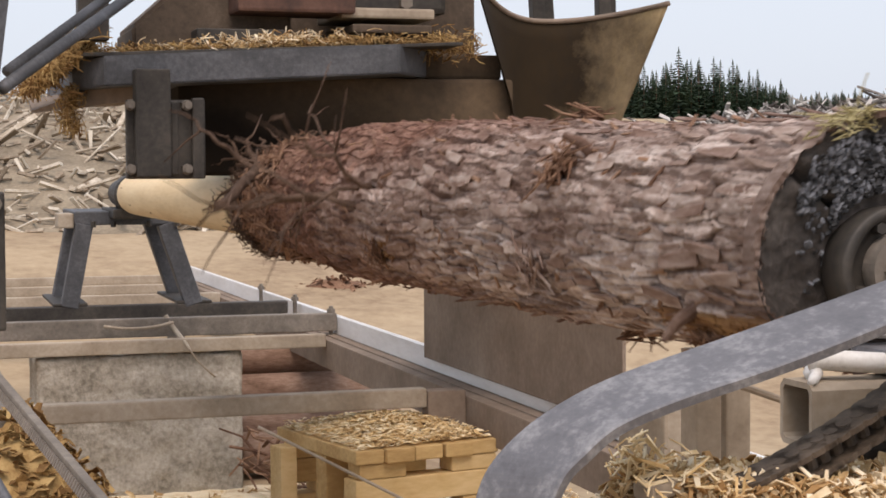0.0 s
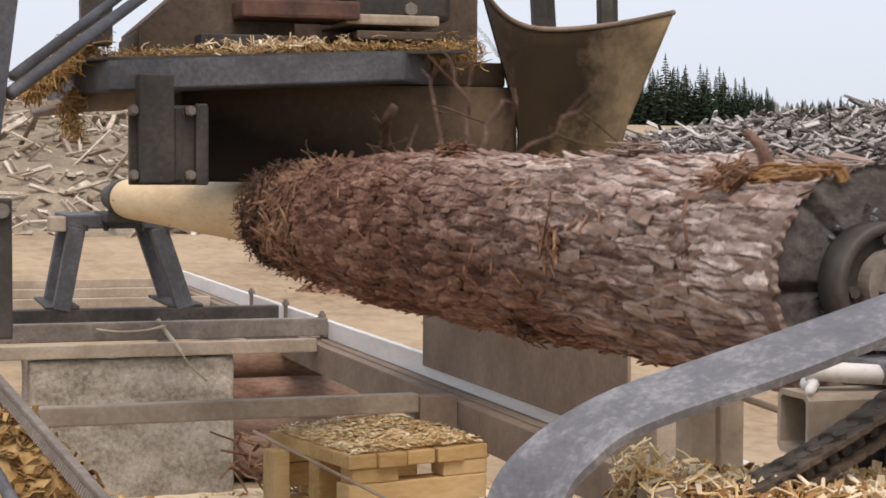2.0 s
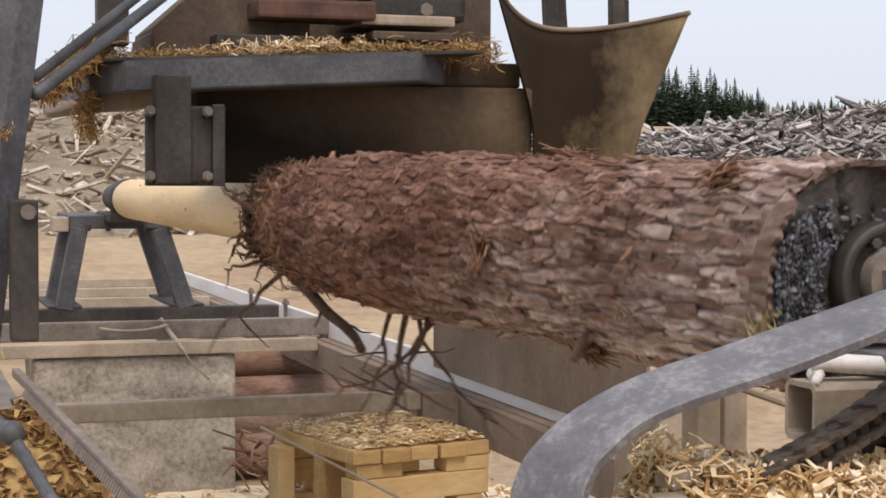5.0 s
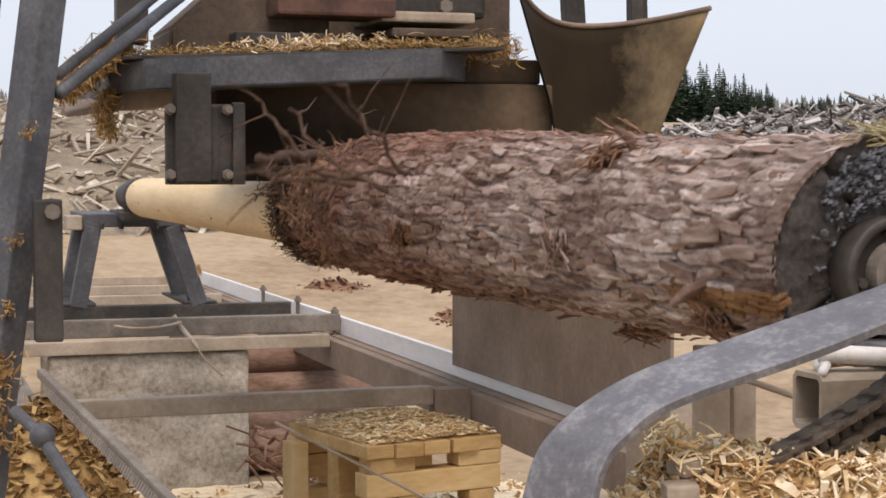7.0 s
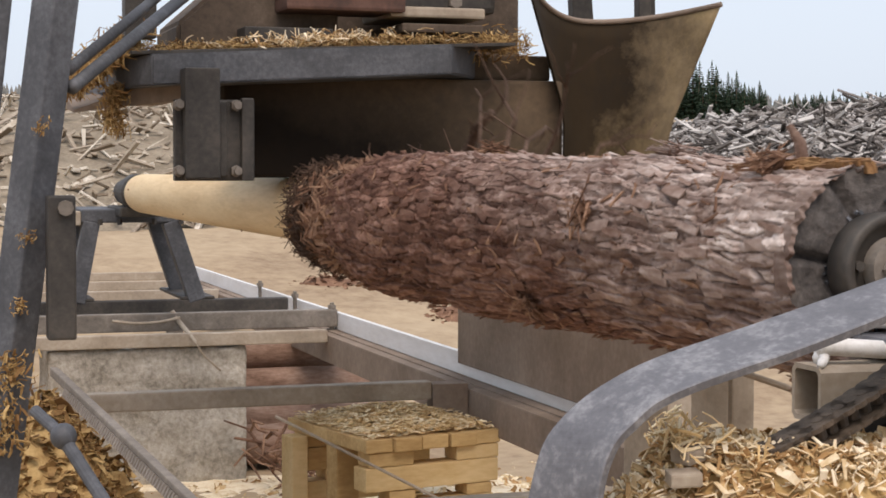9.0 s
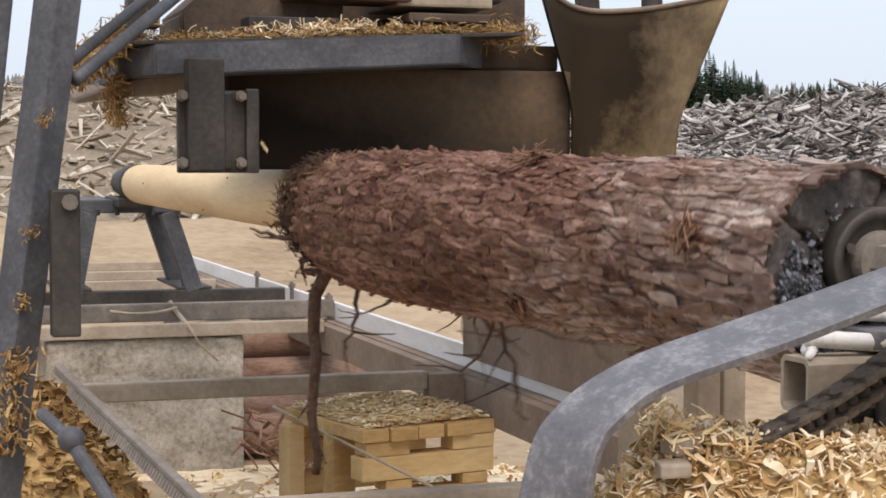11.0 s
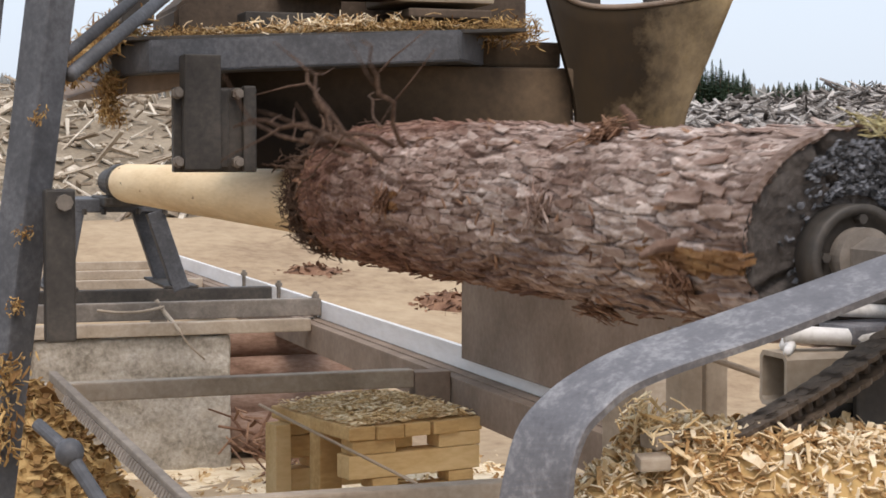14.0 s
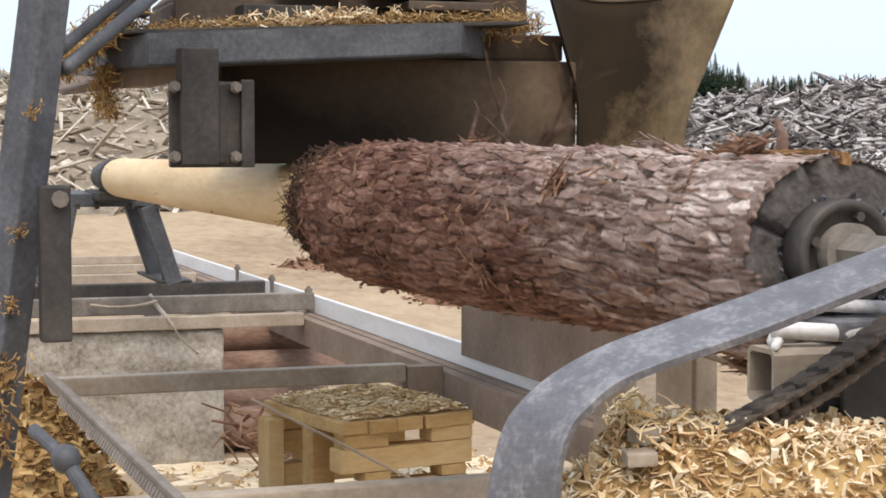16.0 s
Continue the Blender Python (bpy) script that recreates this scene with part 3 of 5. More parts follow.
def build_low_logs():
    rng = np.random.default_rng(12)
    for y, z, r, x0, x1 in ((8.45, 0.16, 0.13, 1.64, 2.5), (8.6, 0.36, 0.10, 1.62, 2.4), (8.75, 0.53, 0.09, 1.62, 2.6), (8.2, 0.13, 0.10, 1.64, 2.3)):
        pts = [(x0 + (x1 - x0) * i / 8, y + 0.012 * noise.noise((i, y, 0)), z) for i in range(9)]
        bm = pipe([Vector(p) for p in pts], [r * (1 + 0.08 * noise.noise((i * 0.8, z * 9, y))) for i in range(9)], 16)
        ob = part("small_log", bm, M_REDLOG, None, "", True)
        tagged(ob, "reddish brown log lying across under the bed", "log", "logs under the bed")
    spots = np.stack([rng.uniform(1.55, 2.0, 90), rng.uniform(7.0, 7.9, 90), rng.uniform(0.16, 0.5, 90) ** 1.0], 1)
    spots[:, 2] = 0.05 + 0.3 * rng.uniform(0, 1, 90) * np.exp(-(spots[:, 0] - 1.6) / 0.2)
    tw = scatter_chips("twigs", spots, rng, M_FIBRE, None, (0.1, 0.3), 0.06, 0.008, 0.5, 0.3)
    tagged(tw, "loose twigs and bark strips by the concrete block", "twigs", kind="stuff")
    w = rod((1.12, 5.15, 0.722), (1.62, 5.0, 0.455), 0.005, None, 8)
    tagged(part("thin_rod", w, M_PALE), "thin pale steel rod across the timber stack", "rod")


build_low_logs()


def build_wire():
    bm = pipe(spline([(1.27, 8.10, 0.812), (1.30, 8.06, 0.76), (1.33, 7.86, 0.70), (1.38, 7.84, 0.62), (1.46, 7.86, 0.545)], 14), [0.012 if i < 6 else 0.009 if i < 8 else 0.004 for i in range(14)], 6)
    pipe(spline([(0.98, 8.05, 0.775), (1.08, 8.04, 0.762), (1.2, 8.04, 0.765), (1.3, 8.04, 0.785)], 10), [0.008] * 10, 6, bm)
    tagged(part("hose", bm, M_PALE, None, "", True), "pale thin hose tied to the cross member", "hose")


build_wire()


def chip_mound(name, cx, cy, rx, ry, z0, h, seed, k, label, size=(0.015, 0.06), grid=34, mat=M_CHIP, flat=0.45, plateau=False, under=None, slope=0.0, width=0.4):
    """A mound with a bedded surface and loose flakes over it."""
    rng = np.random.default_rng(seed)

    def z(x, y):
        q = ((x - cx) / rx) ** 2 + ((y - cy) / ry) ** 2
        rise = min(1.0, 1.4 * (1.35 - q)) if plateau else math.exp(-1.6 * q) - 0.12
        rise *= 1 - slope * (x - cx)
        return z0 + max(-0.02, h * rise) + 0.12 * h * noise.noise((x * 7, y * 7, seed)) + 0.06 * h * noise.noise((x * 19, y * 19, seed))

    vs = [(cx + rx * 1.5 * (2 * i / grid - 1), cy + ry * 1.5 * (2 * j / grid - 1)) for j in range(grid + 1) for i in range(grid + 1)]
    verts = [(x, y, z(x, y)) for x, y in vs]
    w = grid + 1
    faces = [(j * w + i, j * w + i + 1, (j + 1) * w + i + 1, (j + 1) * w + i) for j in range(grid) for i in range(grid)]
    spots = []
    while len(spots) < k:
        x, y = cx + rx * 1.35 * rng.uniform(-1, 1), cy + ry * 1.35 * rng.uniform(-1, 1)
        spots.append((x, y, z(x, y) + 0.012 * rng.uniform(0, 1)))
    e = empty(name, (cx, cy, z0))
    for ob in (arrays("bed", verts, faces, under or mat, e, "", True), scatter_chips("flake_cover", np.array(spots), rng, mat, e, size, width, 0.0016, flat, 0.45)):
        ob.data.transform(Matrix.Translation((-cx, -cy, -z0)))
    tagged(e, label, "wood chips", kind="stuff")
    return e


chip_mound("chip_mound", 0.40, 5.55, 0.55, 0.75, 0.03, 0.82, 21, 13000, "mound of fresh orange chips and bark shreds", (0.018, 0.075), mat=M_STRAW)
chip_mound("bark_litter", 3.95, 11.6, 0.42, 0.3, ground_height(3.95, 11.6) - 0.09, 0.17, 24, 500, "low heap of dark bark litter on the sawdust", (0.03, 0.10), 20, M_FIBRE)
chip_mound("bark_litter", 3.2, 12.6, 0.5, 0.25, ground_height(3.2, 12.6) - 0.09, 0.15, 25, 400, "low heap of dark bark litter on the sawdust", (0.03, 0.10), 20, M_FIBRE)
chip_mound("chip_mound", 2.15, 6.6, 0.9, 0.9, 0.03, 0.15, 22, 1400, "scattered chips on the ground by the timber stack", (0.02, 0.06))


# ---------------------------------------------------------------- the log on the lathe
def bark_radius(y):
    return 0.149 + 0.030 * np.clip((y - 2.1) / 1.7, 0.0, 1.0)


def lattice(*ints):
    """A repeatable number from 0 to 1 for each whole-number place."""
    h = np.zeros(np.broadcast(*ints).shape, dtype=np.uint64)
    for v, k in zip(ints, (0x9E3779B1, 0x85EBCA77, 0xC2B2AE3D, 0x27D4EB2F)):
        h = (h ^ (np.asarray(v).astype(np.int64).astype(np.uint64) * np.uint64(k))) & np.uint64(0xFFFFFFFF)
        h = (h * np.uint64(0x2C1B3C6D)) & np.uint64(0xFFFFFFFF)
        h = h ^ (h >> np.uint64(15))
    return h.astype(np.float64) / 4294967296.0


def swell(x, y, z, seed=0):
    """Smooth noise from -1 to 1 over arrays."""
    i, j, k = (np.floor(v) for v in (x, y, z))
    u, v, w = ((f * f * (3 - 2 * f)) for f in (x - i, y - j, z - k))
    out = 0.0
    for a in (0, 1):
        for b in (0, 1):
            for c in (0, 1):
                wt = (u if a else 1 - u) * (v if b else 1 - v) * (w if c else 1 - w)
                out = out + wt * lattice(i + a, j + b, k + c, np.full_like(i, seed))
    return out * 2 - 1


def scales(s, y, around, length, seed):
    """Irregular overlapping scales: place within the scale, its random numbers and how near its edge is."""
    cs, cy = s * around, y / length
    i0, j0 = np.floor(cs), np.floor(cy)
    best, second = np.full(s.shape, 9.0), np.full(s.shape, 9.0)
    bi, bj, bu, bv = np.zeros_like(s), np.zeros_like(s), np.zeros_like(s), np.zeros_like(s)
    for di in (-1, 0, 1):
        for dj in (-1, 0, 1):
            i, j = i0 + di, j0 + dj
            im = np.mod(i, around)
            jx, jy = lattice(im, j, np.full_like(i, seed)), lattice(im, j, np.full_like(i, seed + 7))
            u, v = cs - (i + 0.15 + 0.7 * jx + 0.5 * np.mod(j, 2) - 0.25), cy - (j + 0.1 + 0.8 * jy)
            d = np.sqrt(u * u + v * v)
            near = d < best
            second = np.where(near, best, np.minimum(second, d))
            best = np.where(near, d, best)
            bi, bj, bu, bv = np.where(near, im, bi), np.where(near, j, bj), np.where(near, u, bu), np.where(near, v, bv)
    r1, r2 = lattice(bi, bj, np.full_like(bi, seed + 11)), lattice(bi, bj, np.full_like(bi, seed + 13))
    return bu, bv, r1, r2, second - best


def bark_skin(y0, y1, radius, seed, ny, nt, amp=1.0):
    """A tube of scaly bark about the y axis; returns its points, faces, and each point's tone and gap."""
    yy, ii = np.meshgrid(np.linspace(y0, y1, ny), np.arange(nt), indexing="ij")
    a = math.tau * ii / nt
    c, sn = np.cos(a), np.sin(a)
    px, pz = c * 0.17, sn * 0.17
    w1 = swell(px * 14, yy * 9, pz * 14, seed)
    w2 = swell(px * 34, yy * 22, pz * 34, seed + 1)
    s = np.mod(ii / nt + 0.006 * w1 + 0.003 * w2 + 0.014 * swell(px * 4, yy * 1.5, pz * 4, seed + 2), 1.0)
    y = yy + 0.03 * w1 + 0.014 * swell(px * 30, yy * 30, pz * 30, seed + 3)
    u, v, r1, r2, edge = scales(s, y, 46, 0.17, seed)
    fu, fv, q1, q2, fedge = scales(np.mod(s + 0.003 * w2, 1.0), y, 118, 0.072, seed + 50)
    patch = np.clip(0.5 + 0.8 * swell(px * 6, yy * 3, pz * 6, seed + 4), 0, 1)
    lift = 0.006 * (r1 - 0.4) + 0.012 * (r2 - 0.35) * v + 0.009 * (0.75 - r1) * u
    fine = 0.0026 * (q1 - 0.4) + 0.0048 * (q2 - 0.3) * fv + 0.0036 * (0.75 - q1) * fu
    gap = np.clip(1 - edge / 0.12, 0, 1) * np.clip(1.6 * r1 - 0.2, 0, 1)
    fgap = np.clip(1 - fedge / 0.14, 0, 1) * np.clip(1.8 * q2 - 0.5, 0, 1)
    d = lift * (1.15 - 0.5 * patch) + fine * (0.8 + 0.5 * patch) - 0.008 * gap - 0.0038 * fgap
    d = d + 0.008 * swell(px * 5, yy * 3, pz * 5, seed + 5) + 0.0022 * swell(px * 110, yy * 60, pz * 110, seed + 6) + 0.003 * swell(px * 40, yy * 16, pz * 40, seed + 8)
    r = radius(yy) + amp * d
    verts = np.stack([-c * r, yy, sn * r], -1).reshape(-1, 3).tolist()
    k = np.arange(nt)
    j = np.arange(ny - 1)[:, None] * nt
    n = (k + 1) % nt
    faces = np.stack(np.broadcast_arrays(j + k, j + nt + k, j + nt + n, j + n), -1).reshape(-1, 4).tolist()
    tone = np.clip(0.5 + 0.55 * (r1 - 0.5) + 0.5 * (q1 - 0.5), 0, 1)
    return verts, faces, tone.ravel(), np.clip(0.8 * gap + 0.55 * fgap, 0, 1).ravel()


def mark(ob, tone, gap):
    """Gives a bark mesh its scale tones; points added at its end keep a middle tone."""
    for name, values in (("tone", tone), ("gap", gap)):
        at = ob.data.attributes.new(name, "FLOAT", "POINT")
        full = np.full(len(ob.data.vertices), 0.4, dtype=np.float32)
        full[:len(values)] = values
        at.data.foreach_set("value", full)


def on_log(a, y, r):
    """A place on the log: a degrees upwards from the camera's side at rest."""
    a = radians(a)
    return Vector((-r * math.cos(a), y, r * math.sin(a)))


def limb(bm, a, y, start, length, lean_y, lean_a, thick, rng, twigs=3):
    """A broken crooked branch that leaves the bark."""
    pts = []
    n = 9
    for i in range(n):
        f = i / (n - 1)
        r = start + length * f * (1 - 0.25 * f)
        pts.append(on_log(a + lean_a * f + 5 * noise.noise((i * 0.9, a, y)), y + lean_y * f + 0.03 * noise.noise((a, i * 0.9, y)), r))
    pipe(pts, [thick * (1 - 0.7 * i / (n - 1)) for i in range(n)], 7, bm)
    for _ in range(twigs):
        i = int(rng.integers(2, n - 1))
        d = (pts[i] - pts[i - 1]).normalized() + Vector(rng.normal(0, 0.7, 3))
        q = [pts[i] + d.normalized() * length * 0.14 * k + Vector(rng.normal(0, 0.004, 3)) for k in range(4)]
        pipe(q, [thick * 0.45 * (1 - 0.22 * k) for k in range(4)], 5, bm)
    return bm


def flakes(name, parent, y0, y1, k, seed, radius, size, lift, mat, spread=0.5):
    """Loose bark scales that stand off the log, as one mesh of closed pieces."""
    rng = np.random.default_rng(seed)
    vs, fs = [], []
    for _ in range(k):
        a = rng.uniform(0, 360)
        y = rng.uniform(y0, y1)
        r = radius(y) + rng.uniform(-0.005, 0.004)
        ln = rng.uniform(*size)
        w = ln * rng.uniform(0.1, 0.26)
        da = math.degrees(w / max(r, 0.05))
        up = rng.uniform(0, lift)
        tw = rng.normal(0, spread)
        i = len(vs)
        for u, v, h in ((0, -0.5, 0.0), (0, 0.5, 0.0), (1, 0.32, up), (1, -0.3, up * rng.uniform(0.4, 1.2)), (0.55, 0.55, up * 0.3), (0.5, -0.5, up * 0.3)):
            yy = y + ln * (u - 0.5) * math.cos(tw) - w * v * math.sin(tw)
            aa = a + da * v * math.cos(tw) + math.degrees(ln * (u - 0.5) / r) * math.sin(tw)
            for t in (0.0, 0.0022):
                vs.append(on_log(aa, yy, r + h + t))
        # corners: 0 1 base, 4 side, 2 3 tip, 5 side
        loop = (0, 1, 4, 2, 3, 5)
        fs.append([i + 2 * q + 1 for q in loop])
        fs.append([i + 2 * q for q in reversed(loop)])
        for q, p in zip(loop, loop[1:] + loop[:1]):
            fs.append((i + 2 * q, i + 2 * p, i + 2 * p + 1, i + 2 * q + 1))
    ob = arrays(name, vs, fs, mat, parent)
    tagged(ob, kind="stuff")
    return ob


CUT = 4.86       # where the cutter meets the bark half-way through the shot


def build_log():
    log = empty("log", (AX, 0, AZ))
    tagged(log, "thick spruce log with shaggy bark, half turned to a pale pole", "log")
    rng = np.random.default_rng(31)

    def main_r(y):
        return bark_radius(y) - 0.05 * np.maximum(0.0, (y - 4.10) / 0.40) ** 2

    v, f, tone, gap = bark_skin(1.895, 4.50, main_r, 1, 880, 520)
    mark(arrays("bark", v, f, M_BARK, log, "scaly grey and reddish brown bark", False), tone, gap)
    flakes("scaly_cover", log, 1.91, 4.4, 850, 32, main_r, (0.025, 0.085), 0.013, M_FLAKE, 0.1)
    flakes("shred_cover", log, 2.1, 4.4, 450, 33, main_r, (0.010, 0.034), 0.014, M_FIBRE, 0.7)
    # torn patches of bark with the wood showing
    for a, y, la, ly, mat in ((-46, 2.13, 12, 0.10, M_CAMBIUM), (-43, 2.0, 9, 0.08, M_CAMBIUM), (-28, 3.5, 10, 0.05, M_CAMBIUM), (150, 2.1, 12, 0.05, M_FIBRE)):
        k = 90
        r2 = np.random.default_rng(int(a + 200))
        vs, fs = [], []
        for _ in range(k):
            aa, yy = a + r2.uniform(-la, la) * 0.6, y + r2.uniform(-ly, ly)
            ln, w = r2.uniform(0.02, 0.07), r2.uniform(0.4, 1.4)
            r = main_r(yy) + r2.uniform(-0.003, 0.004)
            i = len(vs)
            for u, q in ((-0.5, -1), (0.5, -1), (0.5, 1), (-0.5, 1)):
                vs.append(on_log(aa + w * q, yy + ln * u, r + 0.006 * r2.uniform(0, 1)))
                vs.append(on_log(aa + w * q, yy + ln * u, r - 0.012))
            fs += [(i, i + 2, i + 4, i + 6), (i + 7, i + 5, i + 3, i + 1), (i, i + 1, i + 3, i + 2), (i + 2, i + 3, i + 5, i + 4), (i + 4, i + 5, i + 7, i + 6), (i + 6, i + 7, i + 1, i)]
        tagged(arrays("torn_patch", vs, fs, mat, log, "torn patch of yellow splintered wood" if mat is M_CAMBIUM else "dark rotten knot hole"), kind="stuff")
    # knots with frayed fibres
    for a, y, n, col in ((33, 2.53, 90, M_FIBRE), (-22, 2.60, 60, M_FLAKE), (-55, 2.1, 70, M_FIBRE), (150, 2.1, 50, M_FIBRE), (-28, 3.5, 60, M_FIBRE), (95, 2.8, 40, M_FIBRE), (200, 2.9, 50, M_FIBRE), (262, 2.6, 50, M_FIBRE)):
        bm = bmesh.new()
        for _ in range(n // 2):
            a0, y0 = a + rng.normal(0, 3.5), y + rng.normal(0, 0.014)
            r0 = main_r(y0) - 0.004
            pts = [on_log(a0 + rng.normal(-0.5, 2.2) * k, y0 + 0.012 * k * rng.normal(0, 0.9), r0 + 0.008 + 0.011 * k * rng.uniform(0.2, 1.0)) for k in range(4)]
            pipe(pts, [0.0035, 0.003, 0.0022, 0.001], 4, bm)
        tagged(part("frayed_knot", bm, col, log, "knot with frayed stringy bark"), kind="stuff")
    for a, y in ((-36, 2.1), (45, 2.48)):
        bm = pipe([on_log(a, y, 0.13), on_log(a, y + 0.004, 0.18), on_log(a - 3, y + 0.01, 0.205)], [0.012, 0.009, 0.005], 8)
        part("branch_stub", bm, M_BARK, log)
    for a, y, ln, ly, la, th in ((0, 3.55, 0.34, 0.34, 22, 0.010), (8, 3.7, 0.40, 0.30, -14, 0.012), (16, 3.5, 0.38, -0.10, 10, 0.009), (4, 3.85, 0.34, 0.30, -6, 0.010), (14, 3.6, 0.34, -0.2, -25, 0.008),
                                 (40, 3.9, 0.16, 0.3, 20, 0.006), (-4, 4.1, 0.08, 0.1, -20, 0.007)):
        part("broken_limb", limb(bmesh.new(), a, y, 0.15, ln, ly, la, 0.72 * th, rng, 3), M_LIMB, log, "", True)
    # butt end: dark grain with checks, a ring of bark and the rough middle
    verts, faces = [], []
    nr, nt = 26, 120
    for j in range(nr):
        for i in range(nt):
            a = math.tau * i / nt
            r = 0.148 * j / (nr - 1)
            p = Vector((r * math.cos(a), 0, r * math.sin(a)))
            d = 0.004 * noise.noise(p * 60) + 0.004 * noise.noise(p * 20)
            for ca in (38, 96, -62, 168, 250):
                da = (math.degrees(math.atan2(p[2], -p[0])) - ca + 180) % 360 - 180
                if r > 0.06 and abs(da) * r < 0.3:
                    d += 0.018
            verts.append((p[0], 1.90 + d, p[2]))
    for j in range(nr - 1):
        for i in range(nt):
            k = (i + 1) % nt
            faces.append((j * nt + i, j * nt + k, (j + 1) * nt + k, (j + 1) * nt + i))
    arrays("butt_end", verts, faces, M_ENDGRAIN, log, "dark weathered butt end with cracks", True)
    k = 1500
    spots = []
    while len(spots) < k:
        a, r = rng.uniform(-180, 180), rng.uniform(0.06, 0.132)
        off = abs((a - 88 + 180) % 360 - 180)
        if off < 55 + 14 * math.sin(r * 130) or (r < 0.1 and rng.uniform() < 0.05):
            spots.append(on_log(a, 1.896 + rng.uniform(-0.003, 0.002), r))
    ob = scatter_chips("rough_end_grain", np.array(spots), rng, M_GRAIN_CHIP, log, (0.004, 0.010), 0.8, 0.003, 1.2, 0.2)
    bm = bmesh.new()
    for _ in range(45):
        p = on_log(70 + rng.normal(0, 6), 1.905 + rng.normal(0, 0.010), 0.15 + rng.uniform(-0.01, 0.01))
        pipe([p + Vector(rng.normal(0, 0.0045, 3)) * q for q in range(4)], [0.0016, 0.0014, 0.0012, 0.0008], 4, bm)
    part("moss_tuft", bm, M_LICHEN, log, "pale yellow lichen tuft")
    # lips of split bark round the butt
    for a0, a1, ext in ((80, 135, 0.03), (150, 185, 0.02), (-10, 40, 0.008), (230, 290, 0.02), (186, 222, 0.07)):
        vs, fs = [], []
        n = 60
        for i in range(n):
            a = a0 + (a1 - a0) * i / (n - 1)
            e = ext * (0.6 + 0.7 * noise.noise((i * 0.22, a0, 0)))
            for y, r in ((1.925, 0.142), (1.925, 0.152), (1.90 - e, 0.153 + 0.006 * noise.noise((i * 0.2, 0, a1))), (1.90 - e, 0.146)):
                vs.append(on_log(a, y, r))
        for i in range(n - 1):
            for q in range(4):
                fs.append((4 * i + q, 4 * i + (q + 1) % 4, 4 * i + 4 + (q + 1) % 4, 4 * i + 4 + q))
        fs += [(3, 2, 1, 0), tuple(range(4 * n - 4, 4 * n))]
        r2 = np.random.default_rng(int(a0 + 400))
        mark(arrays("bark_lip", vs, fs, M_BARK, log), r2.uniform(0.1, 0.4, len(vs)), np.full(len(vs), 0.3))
    # the turned pole
    prof = [(2.0, 0.098), (4.5, 0.098), (5.6, 0.0985), (7.0, 0.099), (8.5, 0.0985), (8.57, 0.096), (8.61, 0.088), (8.642, 0.07)]
    part("turned_pole", lathe(prof, 64), M_POLE, log, "smooth pale turned pole", True)
    bm = bmesh.new()
    for a, y in ((20, 8.4), (-25, 8.1), (60, 7.2), (140, 7.8), (200, 6.9), (250, 8.4), (320, 7.5), (-40, 6.2), (90, 6.4), (170, 5.9)):
        pipe([on_log(a - 2, y, 0.0965), on_log(a, y, 0.0995), on_log(a + 2, y, 0.0965)], [0.003, 0.006, 0.003], 6, bm)
    tagged(part("knot_scatter", bm, M_FIBRE, log), kind="stuff")

    # ragged ring of bark at the cutter; it is eaten towards the headstock
    ring = empty("ragged_bark_ring")
    ring.parent = log

    def ring_r(y):
        return 0.126 + 0.036 * np.clip((CUT - y) / 0.55, 0.0, 1.0) ** 0.6

    n = 300
    v, f, tone, gap = bark_skin(CUT - 0.85, CUT, ring_r, 4, 220, n)
    for i in range(n):       # ragged lip, folded in to the pole
        x, y, z = v[-n + i]
        jag = 0.05 * noise.noise((i * 0.23, 0, 0)) + 0.03 * noise.noise((i * 0.8, 5, 0))
        v[-n + i] = (x, y + jag, z)
    m = len(v)
    for i in range(n):
        a = math.tau * i / n
        v.append((-0.097 * math.cos(a), CUT - 0.01, 0.097 * math.sin(a)))
    f += [(m - n + i, m + i, m + (i + 1) % n, m - n + (i + 1) % n) for i in range(n)]
    me = bpy.data.meshes.new("ring_bark")
    me.from_pydata(v, [], f)
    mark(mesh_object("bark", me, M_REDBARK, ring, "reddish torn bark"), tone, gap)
    flakes("scaly_cover", ring, CUT - 0.6, CUT, 350, 41, ring_r, (0.015, 0.045), 0.01, M_FIBRE)
    flakes("shred_cover", ring, CUT - 0.6, CUT + 0.02, 800, 42, ring_r, (0.02, 0.07), 0.03, M_FIBRE, 1.3)
    bm = bmesh.new()
    for _ in range(760):
        a, y = rng.uniform(0, 360), CUT - abs(rng.normal(0, 0.07))
        r = ring_r(y)
        lean = rng.normal(0, 9)
        pts = [on_log(a + lean * k, y + 0.018 * k * rng.normal(0.7, 1), r + 0.016 * k * rng.uniform(0.1, 1)) for k in range(4)]
        pipe(pts, [0.003, 0.0026, 0.002, 0.001], 4, bm)
    tagged(part("fibre_fringe", bm, M_LIMB, ring, "frayed stringy bark fibres"), kind="stuff")
    for a, y, ln, ly, la, th in ((34, CUT - 0.26, 0.34, 0.14, 6, 0.009), (46, CUT - 0.22, 0.10, 0.30, 18, 0.007), (24, CUT - 0.2, 0.10, 0.24, -24, 0.006), (150, CUT - 0.3, 0.07, 0.1, 20, 0.007), (-60, CUT - 0.35, 0.06, 0.06, -20, 0.008), (-85, CUT - 0.42, 0.05, 0.0, 10, 0.011)):
        part("broken_limb", limb(bmesh.new(), a, y, 0.13, ln, ly, la, th, rng, 2), M_LIMB, ring, "", True)
